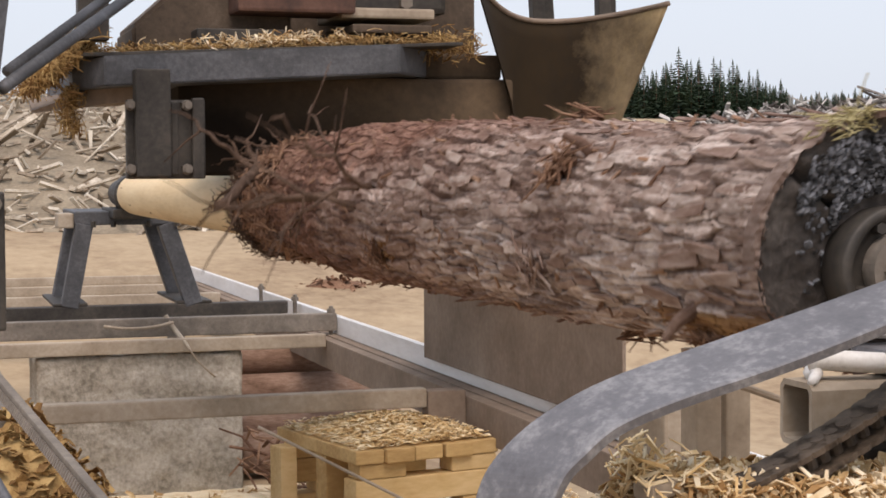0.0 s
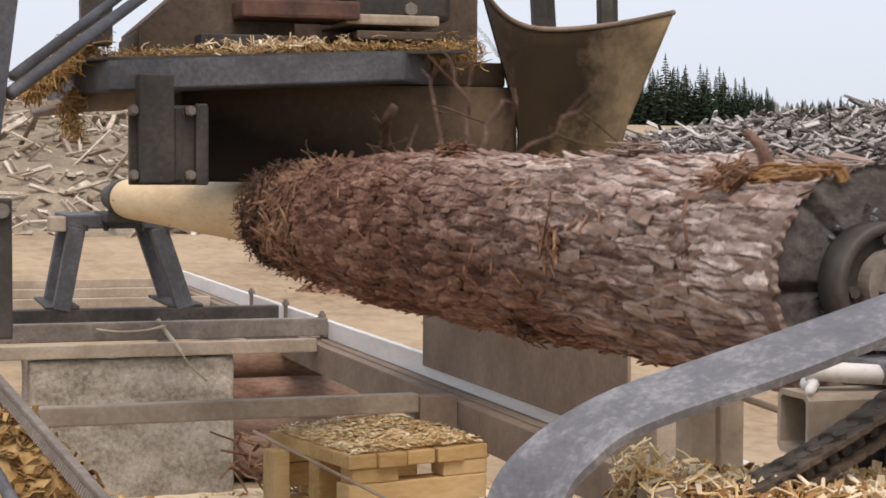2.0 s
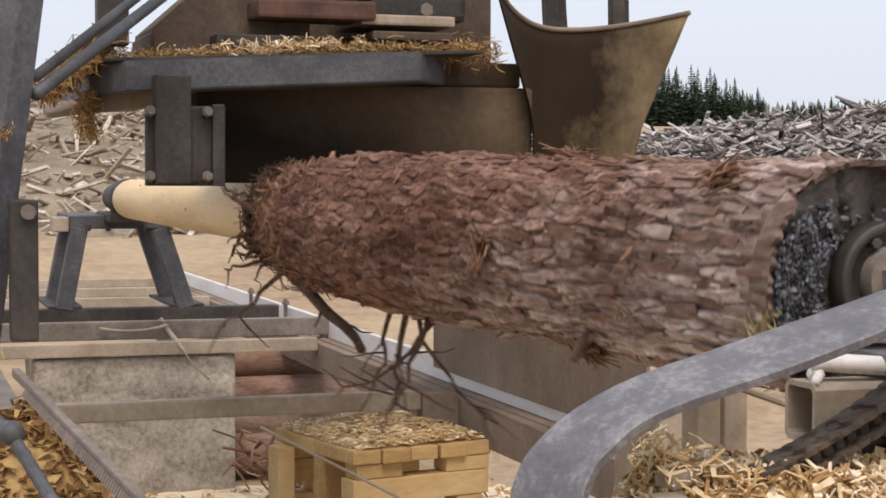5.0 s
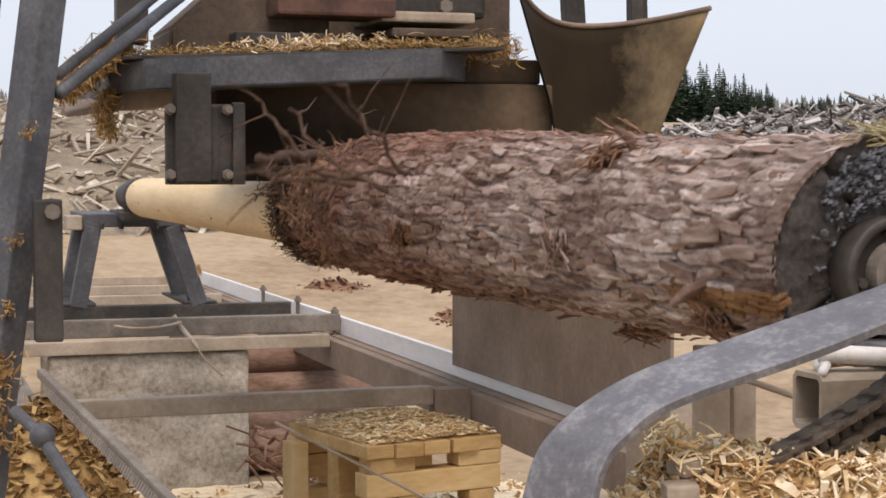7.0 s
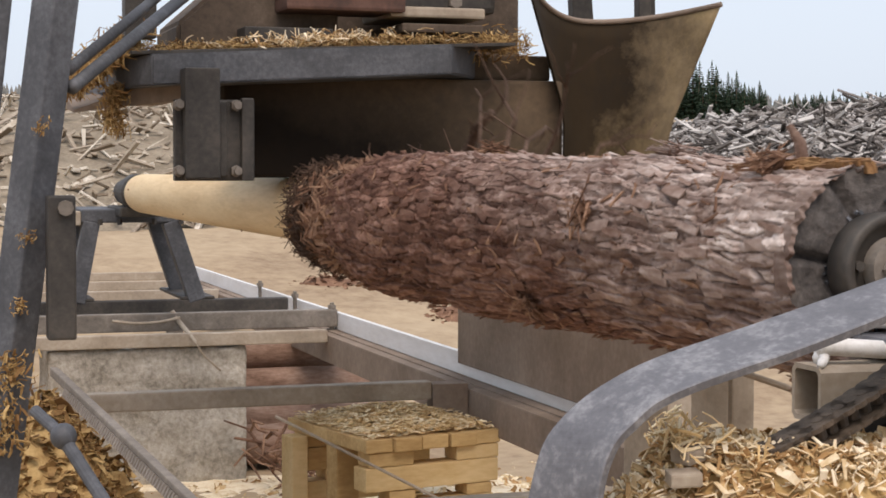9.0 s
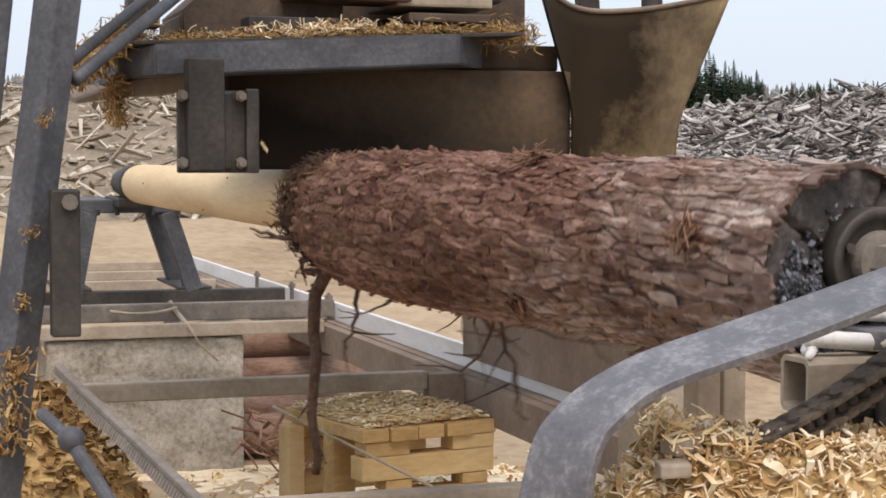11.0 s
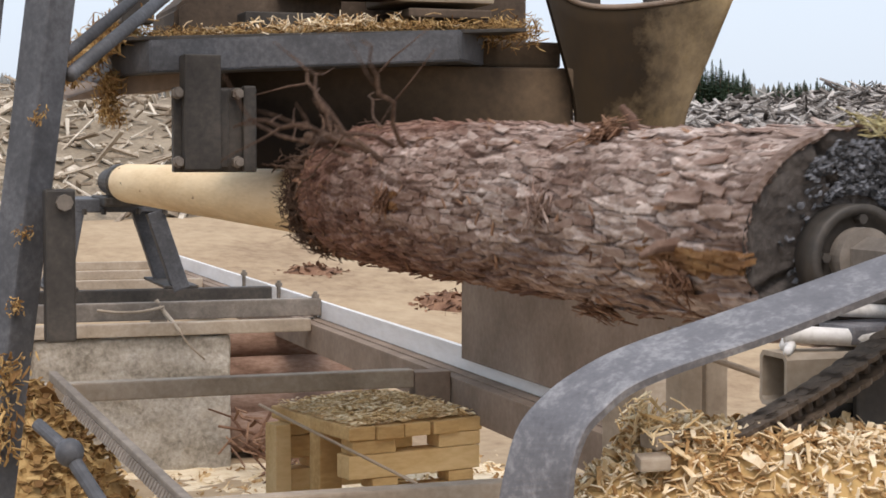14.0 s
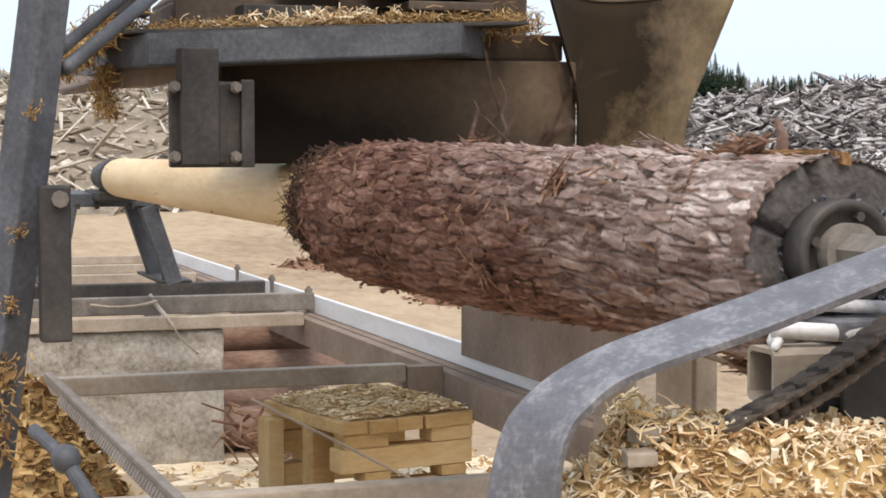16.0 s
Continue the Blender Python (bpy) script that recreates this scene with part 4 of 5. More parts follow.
    for k in range(13):      # torn strips of bark thrown out at the cutter
        a, y = 40 + rng.normal(0, 26), CUT - rng.uniform(0.04, 0.2)
        part("bark_strip", limb(bmesh.new(), a, y, 0.125, rng.uniform(0.05, 0.17), rng.uniform(0.06, 0.2), rng.normal(0, 14), rng.uniform(0.006, 0.011), rng, 1), M_LIMB, ring, "", True)
    # the stem is bowed: its middle runs outside the turning axis
    for ob in log.children_recursive:
        if ob.type == "MESH" and ob.name.split(".")[0] not in ("turned_pole", "knot_scatter", "loose_limb"):
            held = ob.parent is ring
            for v in ob.data.vertices:
                e = 0.028 + 0.010 * min(1.0, max(0.0, (v.co.y - 2.5) / 0.7))
                if held:
                    e -= 0.02 * min(1.0, max(0.0, (v.co.y - CUT + 0.35) / 0.35))
                v.co.z += e
                if not held and v.co.y < 2.3:      # the butt is sawn askew
                    f = min(1.0, (2.3 - v.co.y) / 0.4)
                    v.co.y -= f * (0.006 + 0.035 * (0.29 * v.co.x + 0.956 * (v.co.z - e)) / 0.15)
                v.co.x -= 0.004
    # a long stripped limb that works loose and swings out, hinged at its foot
    foot = on_log(42, CUT - 0.13, 0.125)
    out = on_log(16, 0, 1.0)
    bm = bmesh.new()
    pts = []
    for i in range(13):
        s = 0.68 * i / 12
        knee = Vector((math.sin(radians(42)), 0.12, math.cos(radians(42)))) * (0.11 * min(1.0, s / 0.17))
        pts.append(out * s + knee + Vector((0.016 * noise.noise((s * 7, 1, 0)), 0.025 * noise.noise((s * 6, 4, 2)) + 0.02 * s, 0.016 * noise.noise((s * 7, 8, 3)))))
    pipe(pts, [0.024 - 0.012 * (i / 12) ** 0.7 for i in range(13)], 8, bm)
    for i, d in ((3, (0.2, 0.5, -0.2)), (5, (-0.3, -0.6, 0.2)), (8, (0.3, 0.5, 0.3)), (10, (-0.2, -0.5, -0.3))):
        d = (out + Vector(d)).normalized()
        pipe([pts[i] + d * 0.03 * k + Vector((0, 0.005 * math.sin(k * 2.0 + i), 0)) for k in range(4)], [0.005, 0.004, 0.003, 0.0015], 5, bm)
    strip = part("loose_limb", bm, M_LIMB, ring, "long stripped limb", True)
    return log, ring, strip, foot


LOG, RING, STRIP, STRIP_FOOT = build_log()


def build_spindle():
    sp = empty("drive_spindle", (AX, 0, AZ))
    part("face_plate", lathe([(1.898, 0.03), (1.898, 0.072), (1.852, 0.0735), (1.848, 0.071), (1.85, 0.060), (1.862, 0.056), (1.862, 0.03)], 56), M_DARK, sp, "dark steel face plate with a rim", True)
    bm = lathe([(1.88, 0.03), (1.82, 0.03), (1.2, 0.03)], 6)
    part("shaft", bm, M_STEEL, sp)
    part("collar", lathe([(1.861, 0.03), (1.861, 0.042), (1.835, 0.042), (1.835, 0.03)], 32), M_STEEL, sp)
    for k in range(4):
        a = math.tau * (k + 0.3) / 4
        part("bolt", rod((0.053 * math.cos(a), 1.863, 0.053 * math.sin(a)), (0.053 * math.cos(a), 1.848, 0.053 * math.sin(a)), 0.007, None, 6), M_DARK, sp)
    tagged(sp, "dark drive spindle with face plate clamped to the log", "spindle")
    return sp


SPINDLE = build_spindle()


# ---------------------------------------------------------------- headstock end, close to the camera
def build_headstock():
    hs = empty("headstock_frame", (1.5, 2.0, 0.15))
    inv = Matrix.Translation((-1.5, -2.0, -0.15))

    # the open tube and the pipes lie in front of the log's butt
    near = Matrix.Translation((0, 0, 1.5)) @ Matrix.Scale(0.9, 4) @ Matrix.Translation((0, 0, -1.5))

    def add(name, bm, mat, label="", smooth=False):
        bmesh.ops.transform(bm, matrix=inv @ near if name in ("tube", "tube_weld", "pipe", "bracket") else inv, verts=list(bm.verts))
        return part(name, bm, mat, hs, label, smooth)

    # open end of a square tube, with its wall
    x0, x1, y0, y1, z0, z1, t = 1.14, 2.2, 1.925, 2.0, 1.160, 1.237, 0.007
    bm = bmesh.new()
    c = 0.008
    loops = []
    for x, g in ((x1, 0), (x0, 0), (x0, t), (x0 + 0.95, t)):
        lo, hi, bo, to = y0 + g, y1 - g, z0 + g, z1 - g
        cc = c if g == 0 else c * 0.6
        loops.append([bm.verts.new((x, y, z)) for y, z in ((lo + cc, bo), (hi - cc, bo), (hi, bo + cc), (hi, to - cc), (hi - cc, to), (lo + cc, to), (lo, to - cc), (lo, bo + cc))])
    for p, q in zip(loops, loops[1:]):
        for i in range(8):
            bm.faces.new((p[i], p[(i + 1) % 8], q[(i + 1) % 8], q[i]))
    bm.faces.new(loops[0])
    bm.faces.new(loops[-1])
    bmesh.ops.recalc_face_normals(bm, faces=list(bm.faces))
    add("tube", bm, M_PALE, "dusty square steel tube, open at its end")
    add("tube_weld", pipe(spline([(1.142, 1.93, 1.238), (1.16, 1.95, 1.246), (1.165, 1.97, 1.243), (1.175, 1.99, 1.25)], 9), [0.005, 0.007, 0.006, 0.008, 0.007, 0.009, 0.01, 0.008, 0.006], 8), M_WHITE, "lumpy white weld", True)
    add("pipe", pipe(spline([(1.158, 1.96, 1.262), (1.20, 1.952, 1.259), (1.4, 1.92, 1.245), (1.8, 1.87, 1.215)], 12), [0.014] + [0.0125] * 11, 14), M_WHITE, "white painted pipe", True)
    add("pipe", pipe(spline([(1.215, 2.0, 1.293), (1.4, 1.98, 1.282), (1.8, 1.93, 1.26)], 10), [0.010] * 10, 14), M_WHITE, "white painted pipe", True)
    add("bracket", solid((1.245, 1.93, 1.245), (1.7, 2.02, 1.272), 0.006), M_GREY)
    for xa, xb, y in ((1.318, 1.362, 2.6), (1.40, 1.445, 2.66)):
        bm = solid((xa, y, 0.0), (xb, y + 0.06, 1.2), 0.004)
        add("post", bm, M_PALE, "dusty channel post")
    add("brace", rod((1.37, 2.59, 1.15), (1.49, 2.4, 1.10), 0.006, None, 8), M_PALE)
    add("pale_box", solid((1.68, 3.5, 0.0), (1.86, 3.75, 0.985), 0.01), M_PALE)
    add("bearing_block", solid((1.12, 1.10, 1.05), (1.32, 1.22, 1.49), 0.015), M_DARK)
    add("post", solid((1.62, 1.74, 0.0), (1.70, 1.80, 1.192), 0.004), M_STEEL)
    add("bracket_foot", solid((1.0, 1.74, 1.0655), (1.07, 1.79, 1.172), 0.008), M_GREY, "grey bracket foot")
    add("bracket_foot", solid((1.08, 1.73, 1.0655), (1.17, 1.80, 1.20), 0.008), M_DARK)
    # dark plate added before the tube to give its side the shade
    add("cover_plate", solid((1.11, 1.708, 1.0655), (1.6, 1.718, 1.245), 0.003), M_DARK, "dark plate standing in for the tube's shaded side")
    # ledge that holds the chips, on legs
    add("ledge", solid((0.70, 1.58, 1.05), (1.61, 1.86, 1.065), 0.004), M_STEEL)
    for x in (0.74, 1.5):
        add("leg", solid((x, 1.7, 0.0), (x + 0.05, 1.75, 1.0495), 0.004), M_STEEL)
    tagged(hs, "headstock frame of square tube, pipes and channel posts", "machine frame")


build_headstock()


def build_guard():
    """A flat bar bent over into a long arched guard."""
    g = 0.85
    eye = Vector((0, 0, 1.5))
    outer = [(0.722, 1.95, 0.93), (0.725, 1.95, 1.03), (0.736, 1.95, 1.097), (0.755, 1.95, 1.154), (0.792, 1.95, 1.194), (0.838, 1.95, 1.224), (0.907, 1.95, 1.254), (1.026, 1.95, 1.288), (1.149, 1.95, 1.323), (1.36, 1.95, 1.385)]
    inner = [(0.783, 1.85, 0.95), (0.784, 1.85, 1.05), (0.788, 1.85, 1.112), (0.806, 1.85, 1.160), (0.832, 1.85, 1.186), (0.869, 1.85, 1.213), (0.936, 1.85, 1.237), (1.052, 1.85, 1.268), (1.131, 1.85, 1.292), (1.30, 1.85, 1.346)]
    n = 64
    a = [eye + (p - eye) * g for p in spline(outer, n)]
    b = [eye + (p - eye) * g for p in spline(inner, n)]
    bm = bmesh.new()
    rows = []
    for i in range(n):
        t = (a[min(i + 1, n - 1)] - a[max(i - 1, 0)]).normalized()
        w = (b[i] - a[i])
        nn = t.cross(w).normalized()
        if nn[1] > 0:
            nn = -nn
        th = nn * -0.009
        rows.append([bm.verts.new(p) for p in (a[i], a[i] + w * 0.03 - th * 0.12, b[i] - w * 0.03 - th * 0.12, b[i], b[i] + th, a[i] + th)])
    for p, q in zip(rows, rows[1:]):
        for k in range(6):
            bm.faces.new((p[k], p[(k + 1) % 6], q[(k + 1) % 6], q[k]))
    bm.faces.new(rows[0])
    bm.faces.new(rows[-1])
    bmesh.ops.recalc_face_normals(bm, faces=list(bm.faces))
    ob = part("curved_guard", bm, M_GREY, None, "", True)
    ob.data.polygons.foreach_set("use_smooth", [False] * len(ob.data.polygons))
    tagged(ob, "curved flat steel guard bar, scuffed grey, beside the spindle", "guard")


build_guard()


def build_chain():
    ch = empty("drive_chain", (1.1, 1.62, 1.18))
    line = spline([(0.85, 1.61, 1.165), (0.95, 1.63, 1.197), (1.05, 1.65, 1.238), (1.2, 1.70, 1.30), (1.5, 1.78, 1.42)], 25)
    o = Vector((1.1, 1.62, 1.18))
    for i in range(3, 24):
        a, b = line[i], line[i + 1]
        d = (b - a).normalized()
        bm = bmesh.new()
        m = along(a - o, b - o)
        ln = (b - a).length
        for s in (-0.013, 0.010):
            t = 0.004 + 0.0015 * (i % 2)
            for u in (0.0, 1.0):
                rod(m @ Vector((0, s, ln * u)), m @ Vector((0, s + t, ln * u)), 0.022, None, 14, bm)
            box(bm, (-0.015, s + 0.0005, 0), (0.015, s + t - 0.0005, ln), 0.0, m)
        rod(m @ Vector((0, -0.015, 0)), m @ Vector((0, 0.016, 0)), 0.0075, None, 10, bm)
        part("link", bm, M_CHAIN, ch)
    tagged(ch, "greasy brown roller chain coated with dust", "chain")


build_chain()

chip_mound("chip_heap", 1.09, 1.67, 0.355, 0.115, 1.065, 0.096, 51, 12500, "heap of fresh orange wood chips on the ledge", (0.008, 0.034), 44, M_CHIP, 0.6, True, M_STRAW, 1.0, 0.24)
R_TUFT = np.random.default_rng(52)
SPOTS = np.stack([0.79 + 0.16 * R_TUFT.uniform(0, 1, 260) ** 1.5, R_TUFT.uniform(1.60, 1.72, 260), np.zeros(260)], 1)
SPOTS[:, 2] = 1.18 + 0.05 * np.exp(-((SPOTS[:, 0] - 0.815) / 0.035) ** 2) * R_TUFT.uniform(0, 1, 260)
tagged(scatter_chips("shavings", SPOTS, R_TUFT, M_FRESH, None, (0.012, 0.042), 0.10, 0.0012, 0.6, 0.35), "tuft of orange stringy shavings on the chip heap", "shavings", kind="stuff")
bm = solid((-0.018, -0.014, -0.008), (0.018, 0.014, 0.008), 0.003, pose(0, 0, 0, 4, -8, 20))
OFF = part("wood_offcut", bm, M_TANSLAB)
OFF.location = (0.805, 1.635, 1.186)
OFF2 = copy_thing(OFF, pose(0.785, 1.61, 1.165, 0, 6, -30))
tagged(OFF2, "small grey weathered offcut half buried in the chips", "offcut")
tagged(OFF, "small grey weathered offcut lying in the chips", "offcut")


# ---------------------------------------------------------------- carriage that travels along the rail
def build_carriage():
    ca = empty("carriage", (1.2, 5.0, 0.80))
    inv = Matrix.Translation((-1.2, -5.0, -0.80))

    def add(name, bm, mat, label="", smooth=False, parent=None):
        bmesh.ops.transform(bm, matrix=inv, verts=list(bm.verts))
        return part(name, bm, mat, parent or ca, label, smooth)

    def droop(x):
        """The deck sags towards the operator's side."""
        return -0.056 * max(0.0, 1.567 - x)

    def sag(bm):
        for v in bm.verts:
            v.co.z += droop(v.co.x)
        return bm

    # deck with a folded front lip and clipped corners
    bm = bmesh.new()
    out = [(0.615, 5.12), (0.685, 4.88), (1.578, 4.88), (1.73, 5.10), (1.82, 5.9), (0.60, 5.9)]
    lo = [bm.verts.new((x, y, 1.783)) for x, y in out]
    hi = [bm.verts.new((x, y, 1.872)) for x, y in out]
    bm.faces.new(hi)
    bm.faces.new(lo[::-1])
    for i in range(6):
        k = (i + 1) % 6
        bm.faces.new((lo[i], lo[k], hi[k], hi[i]))
    bmesh.ops.bevel(bm, geom=list(bm.edges), offset=0.005, segments=2, affect="EDGES")
    sag(bm)
    add("deck", bm, M_SLATE, "thick steel deck with clipped corners")
    add("deck_sheet", sag(solid((0.63, 4.90, 1.8735), (1.79, 5.9, 1.884), 0.002)), M_DARK, "dark buckled sheet")
    # housing below the deck, darker towards its bottom and the operator's side
    add("housing", solid((0.93, 5.08, 1.472), (2.02, 5.40, 1.78), 0.012), M_UNDER, "brown cutter housing, blackish towards its bottom and one end")
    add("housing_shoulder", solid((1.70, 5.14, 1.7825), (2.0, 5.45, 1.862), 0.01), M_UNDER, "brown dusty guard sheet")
    # wing plate towards the frame post
    bm = bmesh.new()
    q = [bm.verts.new(p) for p in ((0.50, 5.2, 1.664), (0.80, 5.0, 1.70), (0.80, 5.5, 1.70), (0.52, 5.6, 1.69), (0.50, 5.2, 1.672), (0.80, 5.0, 1.782), (0.80, 5.5, 1.782), (0.52, 5.6, 1.72))]
    for idx in ((3, 2, 1, 0), (4, 5, 6, 7), (0, 1, 5, 4), (1, 2, 6, 5), (2, 3, 7, 6), (3, 0, 4, 7)):
        bm.faces.new([q[i] for i in idx])
    add("wing_plate", bm, M_PANEL)
    # knife bracket with bolts
    br = add("knife_bracket", solid((0.765, 4.80, 1.47), (0.865, 4.88, 1.782), 0.004), M_DARK)
    for lo, hi in (((0.742, 4.845, 1.464), (0.972, 4.878, 1.695)), ((0.93, 4.82, 1.464), (0.966, 4.845, 1.70)), ((0.868, 4.832, 1.475), (0.892, 4.846, 1.69))):
        add("plate", solid(lo, hi, 0.005), M_DARK, "", False, br)
    for x, z in ((0.752, 1.678), (0.915, 1.678), (0.752, 1.492), (0.915, 1.492)):
        b = rod((x, 4.845, z), (x, 4.815, z), 0.0165, None, 6)
        rod((x, 4.815, z), (x, 4.80, z), 0.011, None, 10, b)
        add("bolt", b, M_STEEL, "", False, br)
    # engine, pump and covers on the deck
    bm = bmesh.new()
    side = [(0.80, 1.83), (0.80, 1.935), (0.985, 2.10), (1.3, 2.10), (1.3, 1.83)]
    f1 = [bm.verts.new((x, 5.15, z)) for x, z in side]
    f2 = [bm.verts.new((x, 5.55, z)) for x, z in side]
    bm.faces.new(f1[::-1])
    bm.faces.new(f2)
    for i in range(5):
        k = (i + 1) % 5
        bm.faces.new((f1[i], f1[k], f2[k], f2[i]))
    bmesh.ops.bevel(bm, geom=list(bm.edges), offset=0.012, segments=2, affect="EDGES")
    add("engine_cover", bm, M_COVER, "dusty dark sheet cover")
    add("motor", lathe([(5.03, 0.02), (5.04, 0.15), (5.12, 0.165), (5.2, 0.165)], 28, None, Matrix.Translation((1.29, 0, 2.17))), M_RED, "faded red motor", True)
    add("motor_base", solid((1.10, 4.99, 1.972), (1.47, 5.2, 2.03), 0.010), M_RED)
    add("flange", solid((1.46, 5.0, 1.915), (1.72, 5.4, 1.942), 0.006), M_COVER)
    add("flange", solid((1.43, 5.02, 1.962), (1.735, 5.35, 1.995), 0.008), M_PALE)
    add("gearbox", solid((1.48, 5.1, 1.985), (1.80, 5.5, 2.2), 0.02), M_DARK)
    add("bolt", rod((1.66, 5.08, 2.02), (1.66, 5.1, 2.02), 0.022, None, 6), M_STEEL)
    add("skid", solid((0.98, 5.02, 1.845), (1.25, 5.14, 1.92), 0.004), M_DARK)
    # added panel closes the sky gap where dark machinery would stand
    add("back_cover", solid((1.10, 5.56, 1.863), (2.05, 5.62, 2.5), 0.01), M_COVER, "dark panel filling in for machinery behind the deck")
    add("hose", pipe(spline([(1.62, 5.45, 1.95), (1.74, 5.4, 2.02), (1.82, 5.42, 2.12), (1.84, 5.5, 2.35)], 12), [0.028] * 12, 10), M_DARK, "black hose", True)
    # dust chute: half a cone of bent plate
    na, nz = 40, 14
    verts, faces = [], []
    for layer in (0, 1):
        for j in range(nz):
            u = j / (nz - 1)
            k = min(1.0, u / 0.5)
            left, right = 1.853 + 0.15 * k, 2.535 - 0.17 * k - 0.06 * max(0.0, u - 0.5)
            for i in range(na):
                f = i / (na - 1)
                x = left + (right - left) * f
                bow = math.sin(math.pi * f) ** 0.8
                rim_z = 1.985 + (0.045 * ((f - 0.5) * 2) ** 2 if f > 0.5 else 0.14 * ((0.5 - f) * 2) ** 2.2)
                verts.append((x, 5.0 + 0.04 * u + (0.26 - 0.1 * u) * bow + layer * 0.012, rim_z * (1 - u) + 1.22 * u))
    s = na * nz
    for j in range(nz - 1):
        for i in range(na - 1):
            k = j * na + i
            faces.append((k, k + 1, k + na + 1, k + na))
            faces.append((s + k, s + k + na, s + k + na + 1, s + k + 1))
    for i in range(na - 1):
        faces.append((i, s + i, s + i + 1, i + 1))
        k = (nz - 1) * na + i
        faces.append((k, k + 1, s + k + 1, s + k))
    for j in range(nz - 1):
        k = j * na
        faces.append((k, k + na, s + k + na, s + k))
        k = j * na + na - 1
        faces.append((k, s + k, s + k + na, k + na))
    bm = bmesh.new()
    bv = [bm.verts.new(v) for v in verts]
    for f in faces:
        bm.faces.new([bv[i] for i in f])
    bmesh.ops.recalc_face_normals(bm, faces=list(bm.faces))
    rim = [Vector(verts[i]) + Vector((0, 0, 0.002)) for i in range(na)]
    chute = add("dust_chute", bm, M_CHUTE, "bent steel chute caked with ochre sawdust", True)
    add("rim", pipe(rim, [0.009] * na, 8), M_PANEL, "worn pale rim", True, chute)
    for xa, xb, y in ((2.48, 2.44, 6.0), (2.56, 2.51, 6.1), (2.73, 2.74, 6.0), (2.8, 2.8, 6.1)):
        add("strut", bar((xa, y, 1.6), (xb - 0.03, y, 2.7), 0.05, 0.05, 0.004), M_DARK)
    # side plate that rides on the rail, with its wheels
    add("side_plate", solid((2.074, 4.32, 0.745), (2.086, 6.28, 1.45), 0.004), M_PANEL, "flat brown dusty sheet")
    for y in (4.35, 5.55):
        add("wheel", lathe([(-0.012, 0.02), (-0.012, 0.06), (0.012, 0.06), (0.012, 0.02)], 28, None, pose(2.14, y + 0.35, 0.803, 0, 0, 90)), M_STEEL, "", True)
    add("link_beam", solid((2.02, 5.46, 1.42), (2.073, 5.56, 1.78), 0.006), M_DARK)
    # leaning frame post on the operator's side
    bm = bar((0.124, 3.6, 0.5), (0.384, 3.6, 2.5), 0.068, 0.068, 0.006, None, (0.75, 0.6, 0))
    add("frame_post", bm, M_SLATE, "leaning square steel post")
    add("frame_post", bar((0.09, 3.85, 0.9), (0.27, 3.85, 2.5), 0.06, 0.07, 0.006), M_SLATE)
    add("side_bracket", solid((0.27, 3.50, 1.155), (0.326, 3.555, 1.445), 0.005), M_DARK)
    add("bolt", rod((0.305, 3.50, 1.42), (0.305, 3.485, 1.42), 0.016, None, 8), M_STEEL)
    add("strut", rod((0.33, 3.6, 1.664), (0.80, 4.5, 2.02), 0.0145, None, 16), M_SLATE, "", True)
    add("strut", rod((0.36, 3.95, 1.72), (0.75, 4.7, 2.03), 0.0135, None, 16), M_SLATE, "", True)
    add("upright", bar((0.66, 4.95, 1.87), (0.66, 4.95, 2.6), 0.09, 0.07, 0.005), M_DARK)
    add("tie_beam", solid((0.2, 3.6, 2.45), (2.8, 3.7, 2.55), 0.006), M_STEEL)
    add("tie_beam", solid((0.62, 3.7, 2.45), (0.72, 6.1, 2.55), 0.006), M_STEEL)
    add("tie_beam", solid((2.4, 3.7, 2.56), (2.5, 6.2, 2.66), 0.006), M_STEEL)
    # toothed rack and ball-ended lever by the operator
    ra = add("rack", bar((0.275, 3.45, 1.10), (0.415, 2.32, 0.985), 0.016, 0.018, 0.003), M_STEEL, "toothed steel rack")
    bm = bmesh.new()
    a, b = Vector((0.285, 3.3, 1.0785)), Vector((0.4045, 2.33, 0.981))
    d = (b - a)
    for i in range(70):
        p = a + d * (i / 69)
        box(bm, (-0.005, -0.004, -0.012), (0.005, 0.004, 0.004), 0.0, Matrix.Translation(p) @ pose(0, 0, 0, 0, 25, 8))
    add("teeth", bm, M_STEEL, "", False, ra)
    lv = add("lever", rod((0.165, 2.55, 1.15), (0.197, 2.5, 1.122), 0.009, None, 12), M_SLATE)
    add("lever", rod((0.197, 2.5, 1.122), (0.27, 2.35, 1.0), 0.010, None, 12), M_SLATE)
    bm = bmesh.new()
    bmesh.ops.create_uvsphere(bm, u_segments=20, v_segments=12, radius=0.019, matrix=Matrix.Translation((0.2, 2.49, 1.12)))
    add("ball_knob", bm, M_SLATE, "", True, lv)
    # shavings caught on the deck and posts
    rng = np.random.default_rng(61)

    def straw(n, f, size, mat, width=0.14, flat=0.6, deck=False):
        pts = np.array([f() for _ in range(n)])
        if deck:
            pts[:, 2] -= 0.056 * np.maximum(0.0, 1.567 - pts[:, 0])
        pts = pts - np.array([1.2, 5.0, 0.8])
        o = scatter_chips("shaving_litter", pts, rng, mat, ca, size, width, 0.0015, flat, 0.35)
        tagged(o, "orange shavings and bark straw", kind="stuff")

    straw(1500, lambda: (rng.uniform(0.66, 1.78), rng.uniform(4.9, 5.15), 1.885 + 0.022 * rng.uniform(0, 1) ** 2), (0.012, 0.05), M_STRAW, 0.09, 0.4, True)
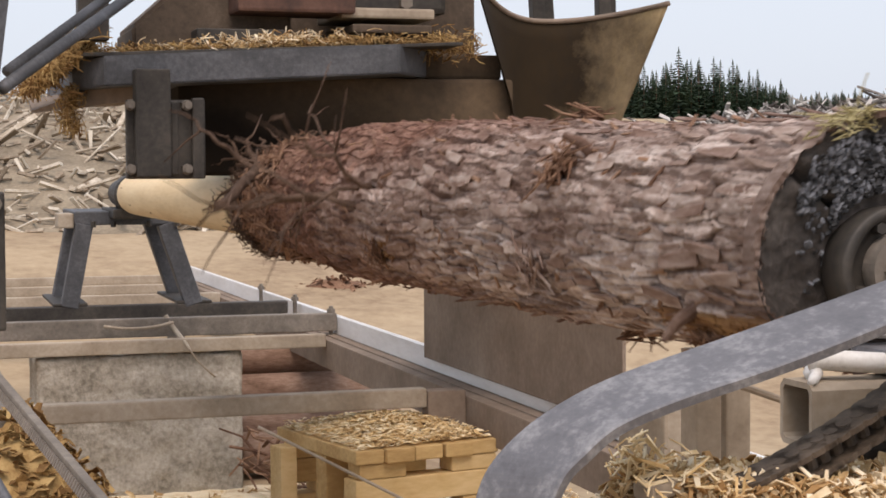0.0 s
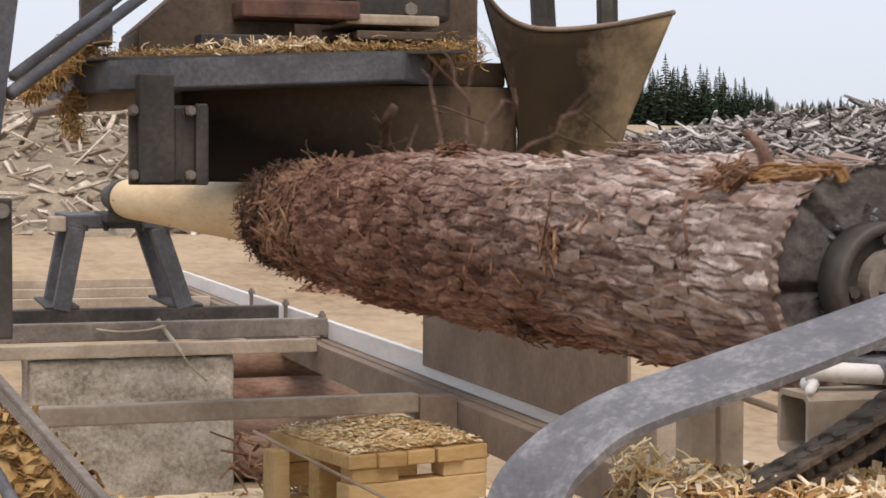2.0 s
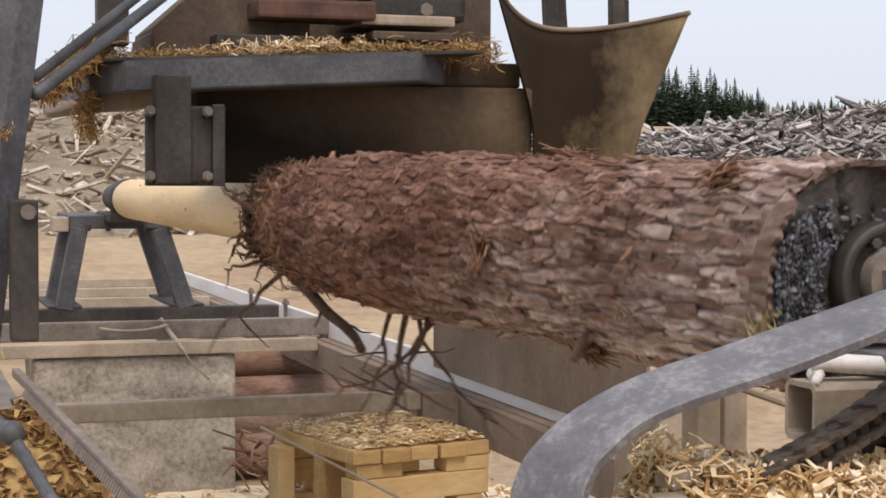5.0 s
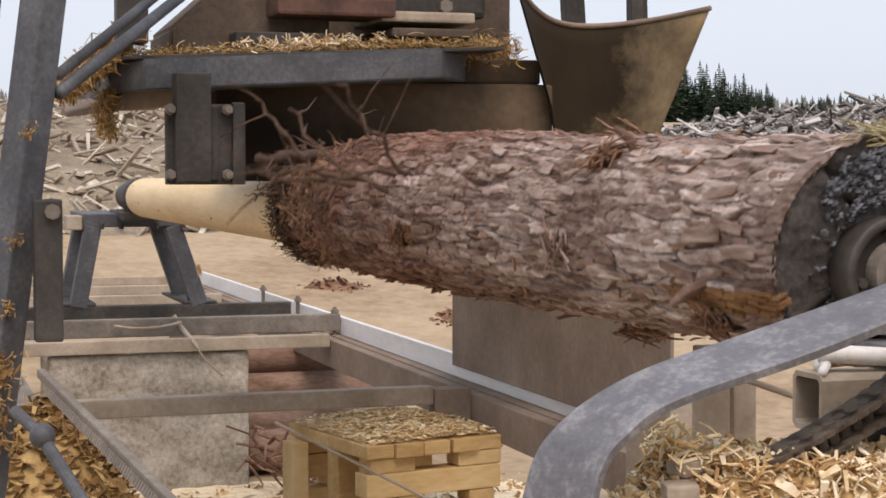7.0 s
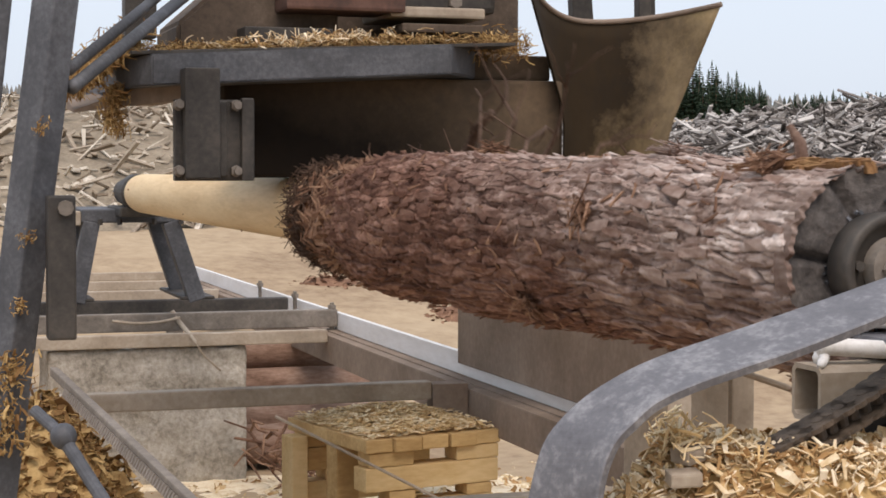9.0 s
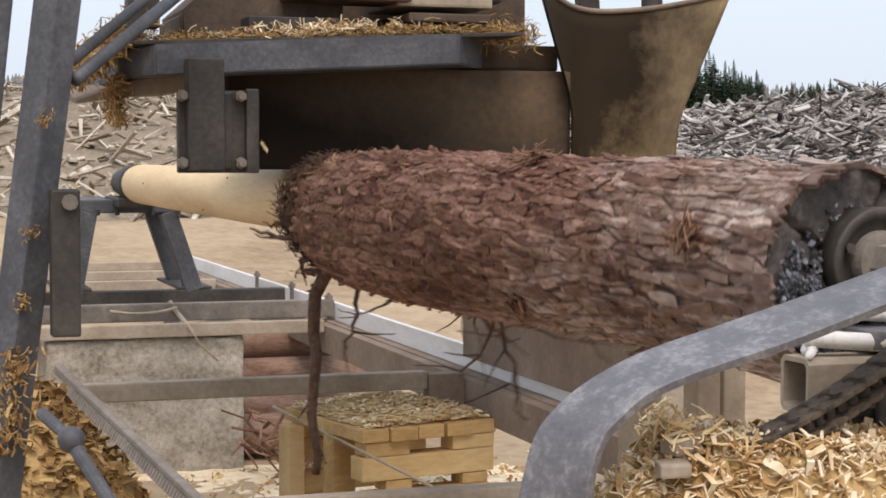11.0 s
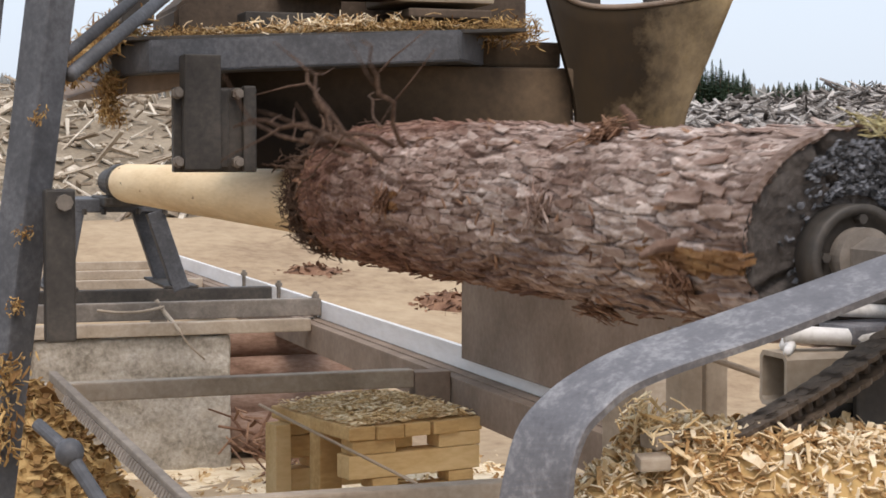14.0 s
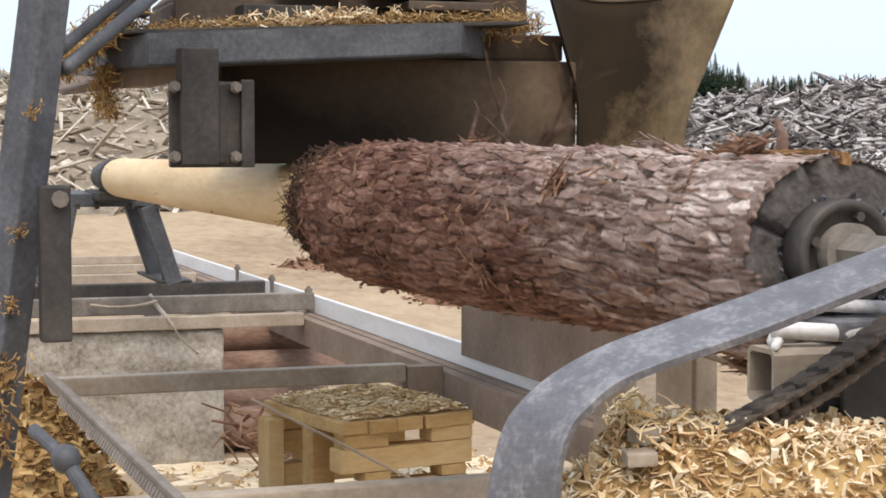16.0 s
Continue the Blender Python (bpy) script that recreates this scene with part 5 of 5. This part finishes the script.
    straw(420, lambda: (rng.normal(1.18, 0.13), rng.uniform(4.9, 5.05), 1.887 + 0.035 * rng.uniform(0, 1) ** 1.5), (0.015, 0.06), M_CHIP, 0.09, 0.5, True)
    straw(420, lambda: (1.70 + rng.uniform(-0.03, 0.2), 5.06 + rng.normal(0, 0.02), 1.885 + rng.normal(0, 0.022)), (0.012, 0.05), M_STRAW, 0.09, 0.7, True)

    def corner():
        u = rng.uniform(0, 1)
        return (0.68 - 0.2 * u + rng.normal(0, 0.02), 5.1 + rng.normal(0, 0.08), 1.88 - 0.17 * u + abs(rng.normal(0, 0.03)))

    straw(1500, corner, (0.02, 0.08), M_STRAW, 0.07, 0.8)
    straw(420, lambda: (rng.normal(0.605, 0.016), 5.08 + rng.normal(0, 0.02), 1.74 - 0.14 * rng.uniform(0, 1)), (0.012, 0.05), M_STRAW, 0.08, 1.0)

    def on_post(z, w):
        return (0.124 + 0.13 * (z - 0.5) + rng.normal(0, w), 3.55 + rng.uniform(-0.01, 0.01), z)

    straw(150, lambda: on_post(rng.choice([1.08, 1.22, 1.36, 1.58]) + rng.normal(0, 0.009), 0.008), (0.005, 0.015), M_STRAW, 0.2, 1.0)
    straw(240, lambda: on_post(rng.uniform(0.92, 1.13), 0.022), (0.006, 0.032), M_STRAW, 0.2, 0.9)
    tagged(ca, "travelling cutter carriage of heavy dusty steel", "carriage")
    return ca


CARRIAGE = build_carriage()


def build_flying_chips():
    """Chips thrown from the cutter, one after another."""
    rng = np.random.default_rng(77)
    made = []
    for i in range(34):
        ln, w = rng.uniform(0.009, 0.02), rng.uniform(0.004, 0.008)
        bm = bmesh.new()
        box(bm, (-ln, -w, -0.0015), (ln, w, 0.0015), 0.001)
        for v in bm.verts:
            v.co.z += 6.0 * v.co.x ** 2
        ob = part("flying_chip", bm, M_CHIP if i % 3 else M_FIBRE)
        tagged(ob, "small curled wood chip thrown from the cutter", "wood chip", "chips thrown from the cutter")
        made.append((ob, 0.12 + 0.46 * i + rng.uniform(-0.08, 0.08), rng.uniform(0, 1, 6)))
    return made


CHIPS = build_flying_chips()


# ---------------------------------------------------------------- what moves
def feed(t):
    """How far the carriage stands from its middle place along the bed."""
    rows = ((0, 0.308), (1, 0.254), (2, 0.212), (3, 0.164), (4, 0.134), (6.5, 0.02), (7, 0.0), (8, -0.044), (9, -0.1), (11.5, -0.235),
            (12.5, -0.28), (13.5, -0.325), (14.5, -0.382), (15.25, -0.412), (16, -0.434))
    for (a, ya), (b, yb) in zip(rows, rows[1:]):
        if t <= b:
            return ya + (yb - ya) * (t - a) / (b - a)
    return rows[-1][1]


SPIN = 360.0 / 0.8706     # degrees a second


def motions():
    halves = [k * 0.5 for k in range(33)]
    walk(CARRIAGE, [(t, pose(1.2, 5.0 + feed(t), 0.80)) for t in halves])
    walk(RING, [(t, pose(0, feed(t), 0)) for t in halves])
    # the limb lies along the bark at first, then works loose
    hinge = Vector((math.sin(radians(42)), 0, math.cos(radians(42))))
    fold = [(0, 80.0), (6.9, 80.0)]
    for k in range(70, 161):      # it falls out below the log and folds back above it
        up = 0.5 + 0.5 * math.cos(radians(16 + SPIN * k * 0.1 - 85))
        fold.append((k * 0.1, 80.0 * min(1.0, 1.25 * up ** 1.3)))

    def hang(t):
        """Its weight keeps it pointing down while it passes below the log."""
        d = (270 - 16 - SPIN * t + 180) % 360 - 180
        return d * max(0.0, min(1.0, (110 - abs(d)) / 60)) if t > 6.9 else 0.0

    walk(STRIP, [(t, Matrix.Translation(STRIP_FOOT) @ Matrix.Rotation(radians(hang(t)), 4, "Y") @ Matrix.Rotation(radians(-a), 4, -hinge)) for t, a in fold])
    for ob, t0, u in CHIPS:
        a = Vector((1.0 + 0.3 * u[0], 5.24 + feed(t0), 1.62))          # it waits in the housing
        v = Vector((-1.6 + 1.4 * u[1], -1.4 + 1.0 * u[2], -0.6 + 2.2 * u[3]))
        spin = 200 + 500 * u[4]
        rows = [(0.5 * k, pose(a.x, 5.24 + feed(0.5 * k), a.z)) for k in range(int(2 * (t0 - 0.1)) + 1)]
        drop = 0
        for k in range(12):
            s = k * 0.07
            p = a + v * s + Vector((0, 0, -4.9 * s * s))
            if p.z < 0.9:
                break
            drop = s
            rows.append((t0 + s, pose(p.x, p.y, p.z, spin * s, 0.6 * spin * s, 40 * u[5])))
        s = drop + 0.2
        p = a + v * s
        rest = (p.x, p.y, max(0.06, ground_height(p.x, p.y) + 0.02))
        rows.append((t0 + s, pose(*rest, spin * drop, 0.6 * spin * drop, 40 * u[5])))
        rows = [r for r in rows if r[0] < 15.95]
        rows.append((16.0, rows[-1][1]))
        if rows[0][0] > 0:
            rows.insert(0, (0, rows[0][1]))
        walk(ob, rows)
    tenths = [k * 0.1 for k in range(161)]
    walk(LOG, [(t, pose(AX, 0, AZ, 0, SPIN * t, 0)) for t in tenths])
    walk(SPINDLE, [(t, pose(AX, 0, AZ, 0, SPIN * t, 0)) for t in tenths])


motions()
